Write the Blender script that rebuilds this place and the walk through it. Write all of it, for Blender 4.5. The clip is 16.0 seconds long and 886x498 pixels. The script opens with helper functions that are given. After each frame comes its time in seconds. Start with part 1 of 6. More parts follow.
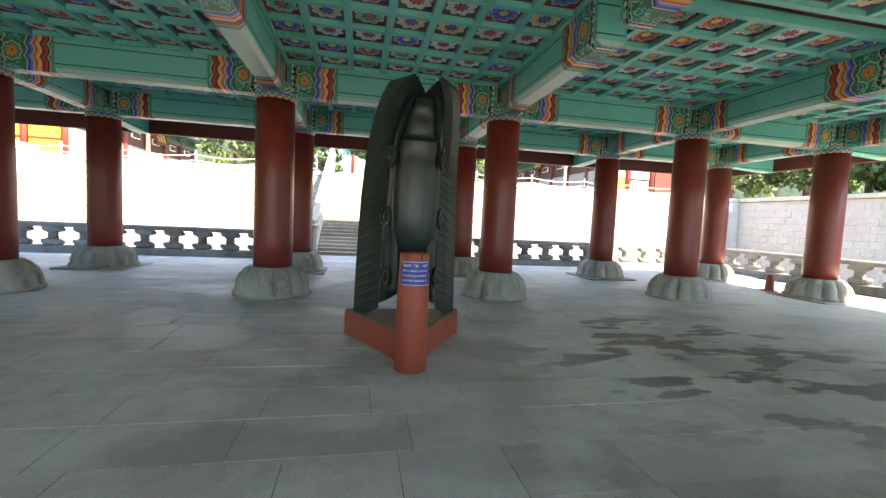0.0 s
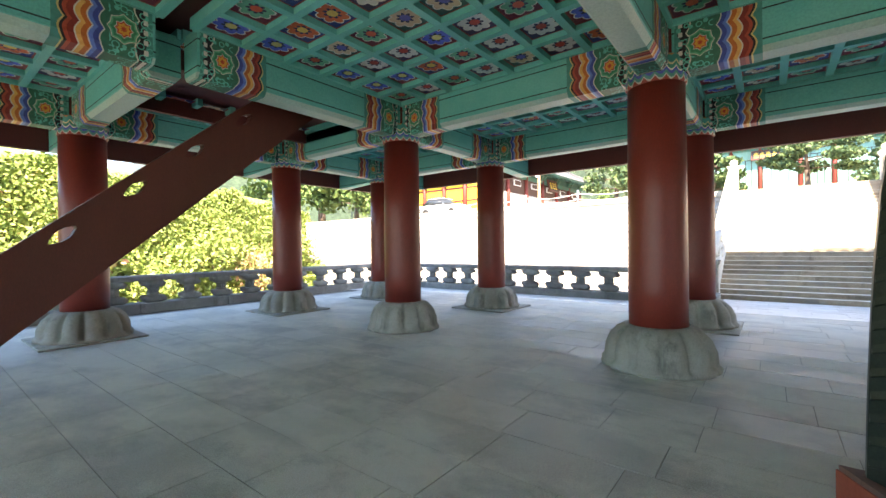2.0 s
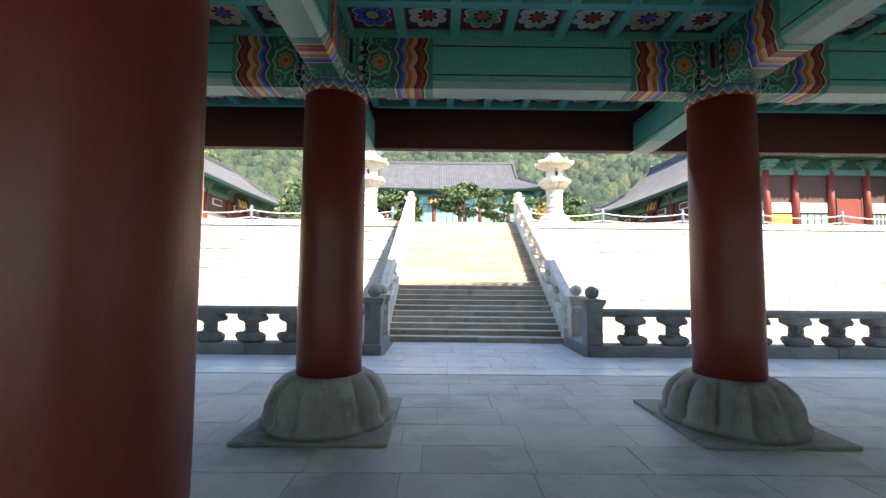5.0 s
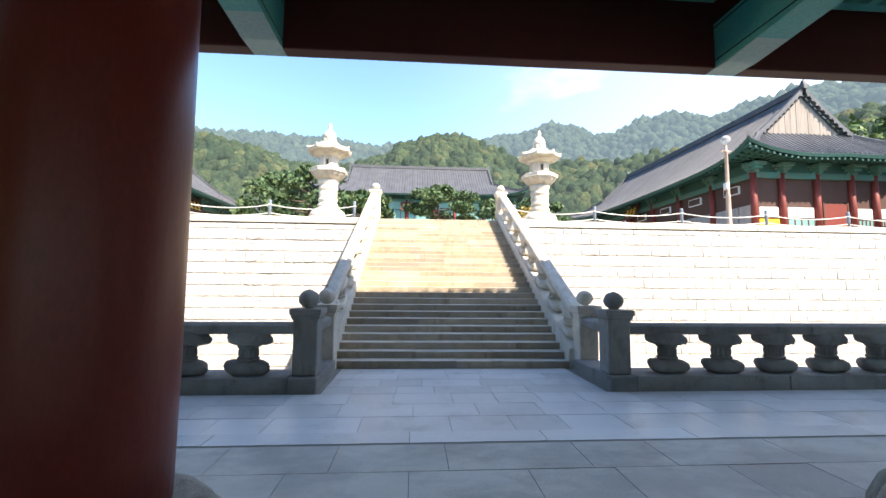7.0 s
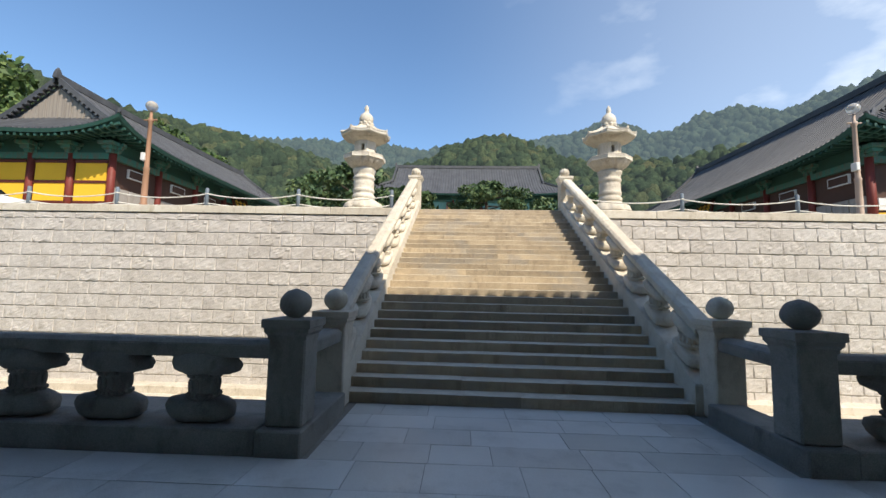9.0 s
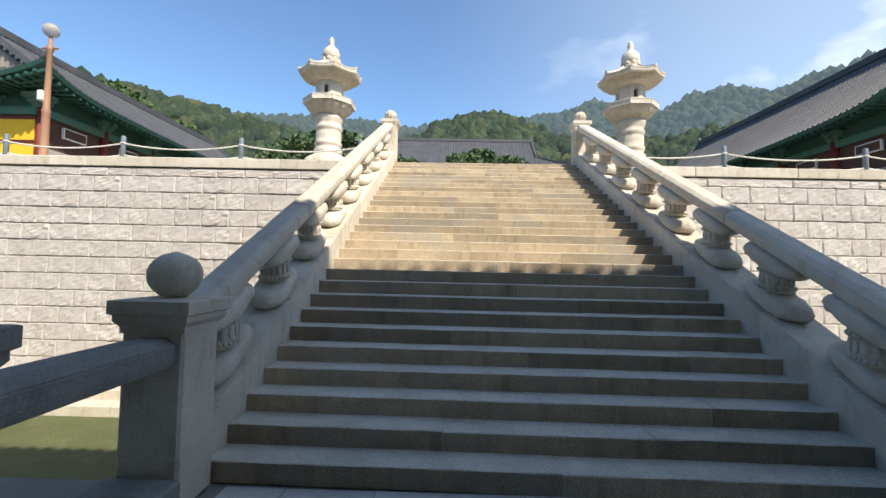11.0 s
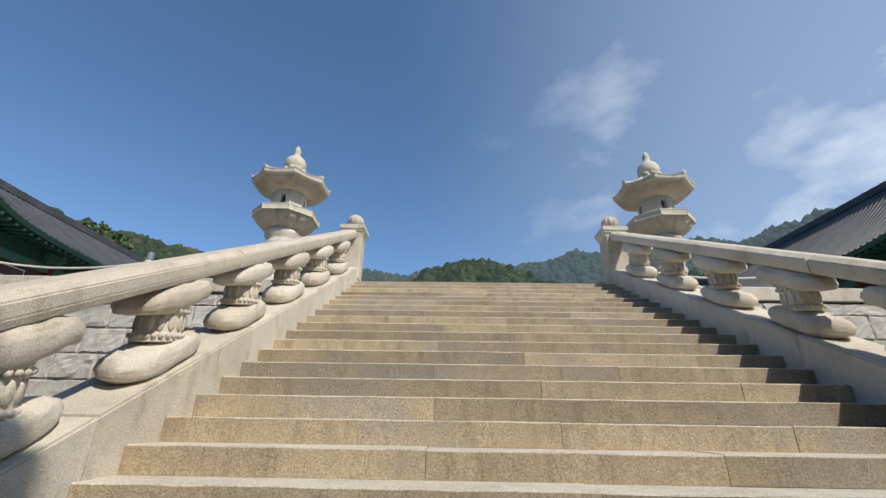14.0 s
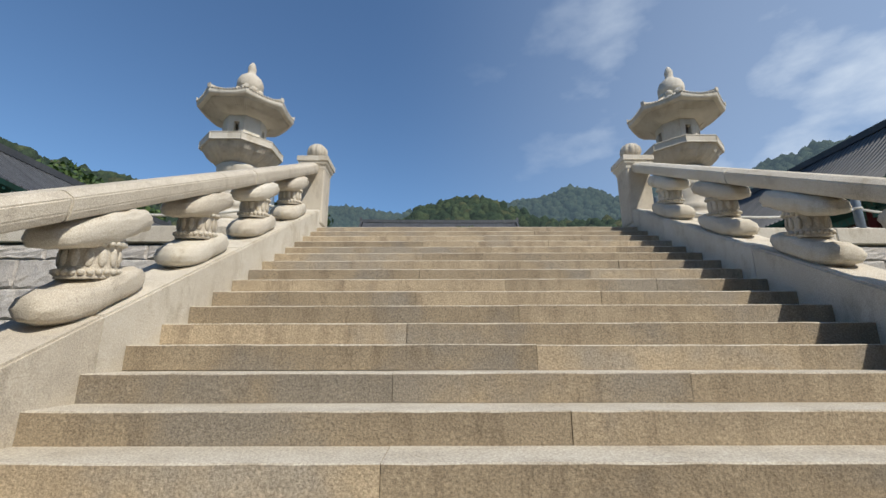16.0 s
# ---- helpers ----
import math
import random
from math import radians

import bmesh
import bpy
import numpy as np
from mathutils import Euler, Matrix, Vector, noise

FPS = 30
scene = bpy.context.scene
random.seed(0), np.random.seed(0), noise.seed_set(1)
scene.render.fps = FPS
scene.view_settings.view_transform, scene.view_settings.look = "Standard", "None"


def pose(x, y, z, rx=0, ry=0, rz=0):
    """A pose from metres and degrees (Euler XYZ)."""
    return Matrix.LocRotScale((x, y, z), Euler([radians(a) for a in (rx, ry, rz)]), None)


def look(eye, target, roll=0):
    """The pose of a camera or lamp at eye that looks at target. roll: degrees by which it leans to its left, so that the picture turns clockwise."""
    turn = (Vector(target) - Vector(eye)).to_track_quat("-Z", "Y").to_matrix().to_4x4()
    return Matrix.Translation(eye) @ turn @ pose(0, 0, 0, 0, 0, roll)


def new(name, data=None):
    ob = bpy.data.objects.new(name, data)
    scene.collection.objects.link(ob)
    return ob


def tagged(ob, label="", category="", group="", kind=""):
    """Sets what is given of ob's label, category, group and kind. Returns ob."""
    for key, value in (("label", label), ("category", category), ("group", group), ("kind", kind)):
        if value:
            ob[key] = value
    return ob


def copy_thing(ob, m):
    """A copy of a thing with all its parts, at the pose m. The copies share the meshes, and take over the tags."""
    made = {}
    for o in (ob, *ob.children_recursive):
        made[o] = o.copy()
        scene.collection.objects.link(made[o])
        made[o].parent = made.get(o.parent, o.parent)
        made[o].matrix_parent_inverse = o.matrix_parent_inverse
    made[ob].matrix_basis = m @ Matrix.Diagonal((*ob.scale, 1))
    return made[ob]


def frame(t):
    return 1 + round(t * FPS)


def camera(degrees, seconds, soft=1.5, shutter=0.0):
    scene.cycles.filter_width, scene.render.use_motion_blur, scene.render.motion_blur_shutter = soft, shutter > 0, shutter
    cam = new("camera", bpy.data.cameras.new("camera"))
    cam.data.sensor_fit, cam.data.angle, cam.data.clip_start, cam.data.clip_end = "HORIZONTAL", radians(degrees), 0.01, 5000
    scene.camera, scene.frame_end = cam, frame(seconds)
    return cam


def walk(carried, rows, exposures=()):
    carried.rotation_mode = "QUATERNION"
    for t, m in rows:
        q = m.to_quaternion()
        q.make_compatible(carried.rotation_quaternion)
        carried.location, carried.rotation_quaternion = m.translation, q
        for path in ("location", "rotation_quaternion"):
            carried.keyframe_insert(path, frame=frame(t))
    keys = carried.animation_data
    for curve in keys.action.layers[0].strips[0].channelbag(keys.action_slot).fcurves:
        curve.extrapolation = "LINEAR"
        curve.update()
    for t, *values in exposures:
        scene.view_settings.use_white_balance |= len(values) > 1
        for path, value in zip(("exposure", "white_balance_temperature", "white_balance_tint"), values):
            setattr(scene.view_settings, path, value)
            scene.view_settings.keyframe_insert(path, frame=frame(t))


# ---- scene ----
cam = camera(92.8, 16.0)
PATH = [
    (0, (-0.036, -0.17, 1.749), (0.355, 1.786, 1.609), 2.7),
    (0.3, (-0.055, 0.24, 1.725), (0.13, 2.225, 1.61), 2.6),
    (0.5, (-0.068, 0.509, 1.708), (0.052, 2.503, 1.608), 2.5),
    (1, (-0.198, 1.12, 1.761), (-0.32, 3.115, 1.695), 1.5),
    (1.5, (-0.419, 1.809, 1.805), (-0.976, 3.73, 1.793), 1.5),
    (2, (-0.466, 2.25, 1.755), (-1.693, 3.83, 1.747), -0.7),
    (2.5, (-0.554, 2.721, 1.786), (-2.149, 3.927, 1.801), -1.0),
    (3, (-0.717, 3.405, 1.774), (-2.373, 4.525, 1.834), -2.5),
    (3.5, (-0.817, 4.367, 1.785), (-2.082, 5.916, 1.776), 0.4),
    (4, (-0.777, 5.167, 1.836), (-1.344, 7.084, 1.812), 0.6),
    (4.5, (-0.56, 6.037, 1.812), (-0.671, 8.032, 1.905), 0.9),
    (6.8, (-0.271, 9.424, 1.702), (-0.138, 11.413, 1.86), 0.3),
    (7, (-0.258, 9.705, 1.662), (-0.122, 11.693, 1.831), 0.5),
    (7.5, (-0.287, 10.307, 1.658), (-0.185, 12.294, 1.866), 1.3),
    (8, (-0.298, 10.948, 1.612), (-0.23, 12.933, 1.845), 2.0),
    (8.5, (-0.243, 11.599, 1.588), (-0.332, 13.581, 1.842), 2.7),
    (9, (-0.239, 12.312, 1.608), (-0.323, 14.302, 1.792), 1.2),
    (9.2, (-0.19, 12.6, 1.571), (-0.272, 14.59, 1.757), 1.0),
    (11.3, (-0.16, 15.734, 1.504), (-0.184, 17.733, 1.587), 1.4),
    (11.5, (-0.156, 15.957, 1.53), (-0.179, 17.952, 1.677), 1.5),
    (12, (-0.167, 16.646, 1.576), (-0.242, 18.544, 2.203), 2.7),
    (12.5, (-0.132, 17.371, 1.698), (-0.26, 19.201, 2.494), 2.6),
    (13, (-0.104, 18.019, 1.731), (-0.169, 19.829, 2.58), 1.7),
    (13.5, (-0.043, 18.541, 1.766), (-0.053, 20.392, 2.524), 0.9),
    (14, (-0.066, 18.929, 1.89), (-0.066, 20.78, 2.648), 0.9),
    (14.5, (-0.028, 19.289, 1.999), (-0.007, 21.181, 2.647), 0.7),
    (15, (0.0, 19.645, 2.138), (0.035, 21.578, 2.648), 1.2),
    (15.5, (0.049, 19.98, 2.289), (0.085, 21.916, 2.789), -1.0),
    (16, (0.091, 20.279, 2.436), (0.125, 22.221, 2.913), -0.1),
]
# ---------- exposure and white balance ride with the walk ----------
EXPO = [(0.0, 2.85, 7900, 17), (1.0, 2.85, 7900, 17), (2.0, 3.0, 7900, 17), (3.0, 2.85, 7900, 17), (4.0, 2.4, 7600, 15), (4.7, 2.1, 7300, 14), (6.8, 1.65, 7000, 14), (7.5, 1.15, 6900, 13), (8.0, 0.75, 7000, 12), (8.5, 0.5, 7000, 11),
        (9.2, 0.3, 6900, 10), (11.3, 0.5, 6900, 10), (11.7, 0.45, 6900, 10), (12.3, 0.0, 6600, 10), (14.0, -0.2, 6500, 9), (16.0, -0.3, 6500, 9)]
walk(cam, [(t, look(eye, target, roll)) for t, eye, target, roll in PATH], EXPO)

# ---------- world and sun ----------
SUN_DIR = Vector((0.60, -0.71, 1.0)).normalized()
world = bpy.data.worlds.new("sky")
scene.world = world
world.use_nodes = True
wn, wl = world.node_tree.nodes, world.node_tree.links
wn.clear()
w_out, w_bg, w_sky = wn.new("ShaderNodeOutputWorld"), wn.new("ShaderNodeBackground"), wn.new("ShaderNodeTexSky")
w_sky.sky_type, w_sky.sun_disc = "NISHITA", False
w_sky.sun_elevation = math.asin(SUN_DIR.z)
w_sky.sun_rotation = math.atan2(SUN_DIR.x, SUN_DIR.y)
w_sky.air_density, w_sky.dust_density, w_sky.ozone_density = 1.0, 0.1, 3.5
w_bg.inputs["Strength"].default_value = 0.135
w_co, w_map, w_noise, w_ramp, w_mix = (wn.new("ShaderNodeTexCoord"), wn.new("ShaderNodeMapping"), wn.new("ShaderNodeTexNoise"),
                                       wn.new("ShaderNodeValToRGB"), wn.new("ShaderNodeMix"))
w_map.inputs["Scale"].default_value = (1.0, 1.0, 2.0)
w_map.inputs["Location"].default_value = (0.35, 0.1, 0.2)
w_noise.inputs["Scale"].default_value, w_noise.inputs["Detail"].default_value, w_noise.inputs["Roughness"].default_value = 3.2, 7, 0.52
w_ramp.color_ramp.elements[0].position, w_ramp.color_ramp.elements[1].position = 0.57, 0.70
w_mix.data_type = "RGBA"
w_mix.inputs["B"].default_value = (6.6, 7.4, 8.4, 1)
# thin haze and puffs of cloud gather towards the east
w_sep, w_east, w_veil, w_sum, w_puff = (wn.new("ShaderNodeSeparateXYZ"), wn.new("ShaderNodeMapRange"), wn.new("ShaderNodeMath"), wn.new("ShaderNodeMath"), wn.new("ShaderNodeMath"))
w_east.interpolation_type = "SMOOTHSTEP"
w_east.inputs["From Min"].default_value, w_east.inputs["From Max"].default_value = -0.15, 0.75
w_veil.operation, w_puff.operation, w_sum.operation = "MULTIPLY", "MULTIPLY", "ADD"
w_veil.inputs[1].default_value = 0.27
w_sum.use_clamp = True
wl.new(w_co.outputs["Generated"], w_sep.inputs[0])
wl.new(w_sep.outputs["X"], w_east.inputs["Value"])
wl.new(w_co.outputs["Generated"], w_map.inputs["Vector"])
wl.new(w_map.outputs["Vector"], w_noise.inputs["Vector"])
wl.new(w_noise.outputs["Fac"], w_ramp.inputs["Fac"])
wl.new(w_east.outputs["Result"], w_veil.inputs[0])
wl.new(w_ramp.outputs["Color"], w_puff.inputs[0])
w_ramp.color_ramp.elements[1].color = (0.5, 0.5, 0.5, 1)
wl.new(w_east.outputs["Result"], w_puff.inputs[1])
wl.new(w_veil.outputs[0], w_sum.inputs[0])
wl.new(w_puff.outputs[0], w_sum.inputs[1])
wl.new(w_sum.outputs[0], w_mix.inputs["Factor"])
w_tint = wn.new("ShaderNodeMix")
w_tint.data_type, w_tint.blend_type = "RGBA", "MULTIPLY"
w_tint.inputs["Factor"].default_value = 1.0
w_tint.inputs["B"].default_value = (1.0, 1.16, 1.25, 1)
wl.new(w_sky.outputs["Color"], w_tint.inputs["A"])
wl.new(w_tint.outputs["Result"], w_mix.inputs["A"])
wl.new(w_mix.outputs["Result"], w_bg.inputs["Color"])
wl.new(w_bg.outputs["Background"], w_out.inputs["Surface"])

sun = new("sun", bpy.data.lights.new("sun", "SUN"))
sun.data.energy, sun.data.angle, sun.data.color = 5.0, radians(0.53), (1.0, 0.93, 0.82)
sun.matrix_world = look(SUN_DIR * 60, (0, 0, 0))


# ---------- materials ----------
class Tree:
    """A small wrapper to write node materials in few words."""

    def __init__(self, name, rough=0.7, metal=0.0, spec=0.4):
        self.mat = bpy.data.materials.new(name)
        self.mat.use_nodes = True
        self.n, self.l = self.mat.node_tree.nodes, self.mat.node_tree.links
        self.bsdf = self.n["Principled BSDF"]
        self.bsdf.inputs["Roughness"].default_value = rough
        self.bsdf.inputs["Metallic"].default_value = metal
        self.bsdf.inputs["Specular IOR Level"].default_value = spec

    def put(self, socket, value):
        if hasattr(value, "is_output"):
            self.l.new(value, socket)
        elif isinstance(value, tuple) and len(value) == 3 and socket.type == "RGBA":
            socket.default_value = (*value, 1)
        else:
            socket.default_value = value

    def place(self, kind="world"):
        if kind == "world":
            return self.n.new("ShaderNodeNewGeometry").outputs["Position"]
        return self.n.new("ShaderNodeTexCoord").outputs["UV" if kind == "uv" else "Object"]

    def xyz(self, v):
        s = self.n.new("ShaderNodeSeparateXYZ")
        self.l.new(v, s.inputs[0])
        return s.outputs

    def noise(self, v, scale, detail=4, rough=0.6, stretch=None):
        if stretch:
            m = self.n.new("ShaderNodeMapping")
            m.inputs["Scale"].default_value = stretch
            self.l.new(v, m.inputs["Vector"])
            v = m.outputs["Vector"]
        t = self.n.new("ShaderNodeTexNoise")
        t.inputs["Scale"].default_value, t.inputs["Detail"].default_value, t.inputs["Roughness"].default_value = scale, detail, rough
        self.l.new(v, t.inputs["Vector"])
        return t.outputs["Fac"]

    def cells(self, v, scale, out="Distance"):
        t = self.n.new("ShaderNodeTexVoronoi")
        t.inputs["Scale"].default_value = scale
        self.l.new(v, t.inputs["Vector"])
        return t.outputs[out]

    def ramp(self, fac, stops, step=False):
        r = self.n.new("ShaderNodeValToRGB")
        r.color_ramp.interpolation = "CONSTANT" if step else "LINEAR"
        while len(r.color_ramp.elements) < len(stops):
            r.color_ramp.elements.new(0.5)
        for e, (p, c) in zip(r.color_ramp.elements, stops):
            e.position = p
            e.color = (*c, 1) if isinstance(c, tuple) else (c, c, c, 1)
        self.l.new(fac, r.inputs["Fac"])
        return r.outputs["Color"]

    def mix(self, fac, a, b, kind="MIX"):
        m = self.n.new("ShaderNodeMix")
        m.data_type, m.blend_type = "RGBA", kind
        self.put(m.inputs["Factor"], fac)
        self.put(m.inputs["A"], a)
        self.put(m.inputs["B"], b)
        return m.outputs["Result"]

    def math(self, op, a, b=0.0, c=None):
        m = self.n.new("ShaderNodeMath")
        m.operation = op
        self.put(m.inputs[0], a)
        self.put(m.inputs[1], b)
        if c is not None:
            self.put(m.inputs[2], c)
        return m.outputs[0]

    def each(self):
        return self.n.new("ShaderNodeObjectInfo").outputs["Random"]

    def island(self):
        return self.n.new("ShaderNodeNewGeometry").outputs["Random Per Island"]

    def bump(self, height, strength=0.3, distance=0.02):
        b = self.n.new("ShaderNodeBump")
        b.inputs["Strength"].default_value, b.inputs["Distance"].default_value = strength, distance
        self.l.new(height, b.inputs["Height"])
        self.l.new(b.outputs["Normal"], self.bsdf.inputs["Normal"])

    def done(self, color, rough=None):
        self.put(self.bsdf.inputs["Base Color"], color)
        if rough is not None:
            self.put(self.bsdf.inputs["Roughness"], rough)
        return self.mat


def stone(name, light, dark, stain, grain=140.0, patch=1.3, rough=0.85, bump=0.25, streak=0.5, vary="each", amount=0.35, speckle=0.5):
    """Granite or dressed stone: salt-and-pepper grain, patches of weathering, and a shade of its own for each piece."""
    t = Tree(name, rough)
    p = t.place()
    c = t.mix(t.ramp(t.noise(p, patch, 5), [(0.35, 0.0), (0.68, 1.0)]), light, dark)
    c = t.mix(t.ramp(t.noise(p, patch * 2.6, 6, 0.7, (1, 1, streak)), [(0.52, 0.0), (0.72, 0.8)]), c, stain)
    c = t.mix(speckle, c, t.ramp(t.noise(p, grain, 3, 0.8), [(0.32, 0.2), (0.68, 0.8)]), "OVERLAY")
    who = t.each() if vary == "each" else t.island()
    c = t.mix(amount, c, t.ramp(who, [(0.0, 0.2), (1.0, 0.8)]), "OVERLAY")
    t.bump(t.math("ADD", t.noise(p, grain * 0.5, 4, 0.7), t.noise(p, 9, 5, 0.6)), bump, 0.012)
    return t.done(c)


def paint(name, color, dirt, rough=0.55, patch=2.0, amount=0.5, stretch=(1, 1, 0.35), bump=0.12):
    """Oil paint on wood: faded patches, drips, a fine grain."""
    t = Tree(name, rough)
    p = t.place()
    c = t.mix(t.ramp(t.noise(p, patch, 6, 0.65, stretch), [(0.42, 0.0), (0.75, amount)]), color, dirt)
    c = t.mix(0.18, c, t.ramp(t.noise(p, 60, 3, 0.7, stretch), [(0.3, 0.2), (0.7, 0.8)]), "OVERLAY")
    t.bump(t.noise(p, 45, 4, 0.6, (1, 1, 0.15)), bump, 0.01)
    return t.done(c)


GRANITE = stone("granite_pale", (0.64, 0.585, 0.49), (0.54, 0.485, 0.395), (0.38, 0.32, 0.23), patch=1.9, amount=0.2, bump=0.5)
GRANITE_BLOCK = stone("rock_faced_granite", (0.55, 0.515, 0.475), (0.48, 0.445, 0.405), (0.40, 0.36, 0.315), grain=55, bump=0.6, amount=0.14)
WALL_MORTAR = stone("pale_wall_mortar", (0.60, 0.575, 0.53), (0.52, 0.50, 0.46), (0.42, 0.395, 0.35), amount=0.0)


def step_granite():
    """Granite steps: rusty tan fronts with dark drips; treads dusty, and painted paler as if sunlit."""
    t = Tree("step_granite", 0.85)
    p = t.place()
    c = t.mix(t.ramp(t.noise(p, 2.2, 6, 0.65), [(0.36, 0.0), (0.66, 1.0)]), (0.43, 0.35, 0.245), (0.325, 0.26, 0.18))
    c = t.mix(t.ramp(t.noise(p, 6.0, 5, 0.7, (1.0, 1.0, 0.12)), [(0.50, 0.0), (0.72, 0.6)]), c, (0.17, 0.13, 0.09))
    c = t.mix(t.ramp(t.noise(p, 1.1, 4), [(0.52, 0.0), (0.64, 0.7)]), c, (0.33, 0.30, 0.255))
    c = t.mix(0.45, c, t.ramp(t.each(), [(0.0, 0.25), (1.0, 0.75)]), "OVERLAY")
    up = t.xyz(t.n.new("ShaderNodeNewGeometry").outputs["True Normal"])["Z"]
    # upward faces paler: dust, plus the stronger sun on treads put into the colour
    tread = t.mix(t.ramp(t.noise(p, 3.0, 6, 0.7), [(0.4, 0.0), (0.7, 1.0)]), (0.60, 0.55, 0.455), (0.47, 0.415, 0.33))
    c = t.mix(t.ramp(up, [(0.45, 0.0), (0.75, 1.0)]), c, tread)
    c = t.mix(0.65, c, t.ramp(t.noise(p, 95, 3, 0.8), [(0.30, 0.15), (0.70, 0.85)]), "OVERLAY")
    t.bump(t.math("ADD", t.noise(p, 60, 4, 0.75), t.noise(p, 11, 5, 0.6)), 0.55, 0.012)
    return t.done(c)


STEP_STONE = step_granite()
FLAG = stone("flagstone", (0.64, 0.63, 0.59), (0.54, 0.53, 0.50), (0.40, 0.39, 0.36), grain=110, patch=0.55, rough=0.36, bump=0.10, streak=1.0, amount=0.25)
FLAG_REST = stone("flagstone_rest", (0.64, 0.63, 0.59), (0.54, 0.53, 0.50), (0.40, 0.39, 0.36), grain=110, patch=0.55, rough=0.36, bump=0.10, streak=1.0, vary="island", amount=0.25)


def hall_floor(name, vary):
    """Worn dark slabs under drifts of pale dust, with old dark spills."""
    t = Tree(name, 0.6, spec=0.22)
    p = t.place()
    c = t.mix(t.ramp(t.noise(p, 0.9, 5), [(0.35, 0.0), (0.68, 1.0)]), (0.47, 0.44, 0.385), (0.38, 0.355, 0.305))
    who = t.each() if vary == "each" else t.island()
    c = t.mix(0.25, c, t.ramp(who, [(0.0, 0.2), (1.0, 0.8)]), "OVERLAY")
    dust = t.ramp(t.noise(p, 0.55, 7, 0.62, (1.0, 1.5, 1.0)), [(0.44, 0.0), (0.56, 0.9)])
    c = t.mix(dust, c, (0.63, 0.585, 0.50))
    far = t.n.new("ShaderNodeVectorMath")
    far.operation = "DISTANCE"
    t.l.new(p, far.inputs[0])
    far.inputs[1].default_value = (4.3, 4.4, 0.2)
    east = t.ramp(t.math("MULTIPLY", far.outputs["Value"], 0.25), [(0.35, 1.0), (0.75, 0.0)])
    spill = t.ramp(t.noise(p, 1.9, 5, 0.5, (0.7, 1.6, 1.0)), [(0.545, 0.0), (0.585, 0.75)])
    c = t.mix(t.math("MULTIPLY", spill, east), c, (0.10, 0.08, 0.06))
    grime = t.ramp(t.noise(p, 2.6, 6, 0.7), [(0.52, 0.0), (0.75, 0.45)])
    c = t.mix(grime, c, (0.24, 0.22, 0.185))
    c = t.mix(0.45, c, t.ramp(t.noise(p, 110, 3, 0.8), [(0.32, 0.2), (0.68, 0.8)]), "OVERLAY")
    t.bump(t.math("ADD", t.noise(p, 55, 4, 0.7), t.noise(p, 9, 5, 0.6)), 0.1, 0.012)
    return t.done(c, t.ramp(dust, [(0.0, 0.48), (1.0, 0.85)]))


HALL_FLOOR, HALL_REST = hall_floor("pavilion_floor_stone", "each"), hall_floor("pavilion_floor_rest", "island")
MORTAR = stone("mortar", (0.27, 0.25, 0.22), (0.20, 0.185, 0.16), (0.15, 0.135, 0.11), amount=0.0)
BASE_STONE = stone("column_base_stone", (0.36, 0.335, 0.285), (0.26, 0.24, 0.20), (0.10, 0.093, 0.075), grain=90, patch=2.0, streak=0.3, amount=0.3)
GREY_STONE = stone("railing_granite", (0.24, 0.235, 0.215), (0.17, 0.165, 0.15), (0.10, 0.095, 0.08), grain=110, patch=1.6, amount=0.25)
RED = paint("red_lacquer", (0.20, 0.031, 0.021), (0.13, 0.024, 0.019), 0.38)
DARK_RED = paint("dark_red_timber", (0.11, 0.022, 0.016), (0.065, 0.016, 0.013), 0.6)
TEAL = paint("teal_paint", (0.10, 0.47, 0.41), (0.15, 0.52, 0.45), 0.5)
BROWN = paint("brown_timber", (0.12, 0.032, 0.02), (0.07, 0.02, 0.014), 0.5)
TILE = stone("roof_tile", (0.075, 0.078, 0.085), (0.05, 0.052, 0.058), (0.11, 0.11, 0.11), grain=40, patch=0.8, rough=0.6, vary="island", amount=0.3)
YELLOW = paint("yellow_plaster", (0.80, 0.47, 0.035), (0.70, 0.38, 0.03), 0.8, amount=0.3)
GREY_WOOD = paint("weathered_boards", (0.30, 0.26, 0.22), (0.17, 0.14, 0.12), 0.9, patch=3.0, stretch=(3, 3, 0.1), amount=0.9)
BLUE_GREY = paint("blue_grey_metal", (0.16, 0.20, 0.24), (0.12, 0.15, 0.18), 0.5)
ROPE = stone("white_rope", (0.70, 0.68, 0.62), (0.60, 0.58, 0.52), (0.45, 0.42, 0.36), amount=0.0)
LATTICE = paint("pale_lattice_door", (0.36, 0.33, 0.30), (0.24, 0.20, 0.17), 0.8, patch=3.0, stretch=(2, 2, 0.3), amount=0.8)
DOOR_DARK = paint("dark_lattice_door", (0.085, 0.042, 0.03), (0.05, 0.028, 0.02), 0.7)
HAZE_TEAL = paint("pale_green_panel", (0.16, 0.32, 0.29), (0.10, 0.22, 0.20), 0.7)
WHITE = paint("white_paint", (0.72, 0.72, 0.70), (0.55, 0.54, 0.5), 0.5, amount=0.25)
SOIL = stone("earth_and_grass", (0.10, 0.115, 0.045), (0.075, 0.09, 0.035), (0.16, 0.13, 0.08), grain=20, patch=0.7, amount=0.0)
TERRACE = stone("sandy_yard", (0.30, 0.265, 0.21), (0.25, 0.22, 0.17), (0.19, 0.165, 0.13), grain=30, patch=0.4, amount=0.0)


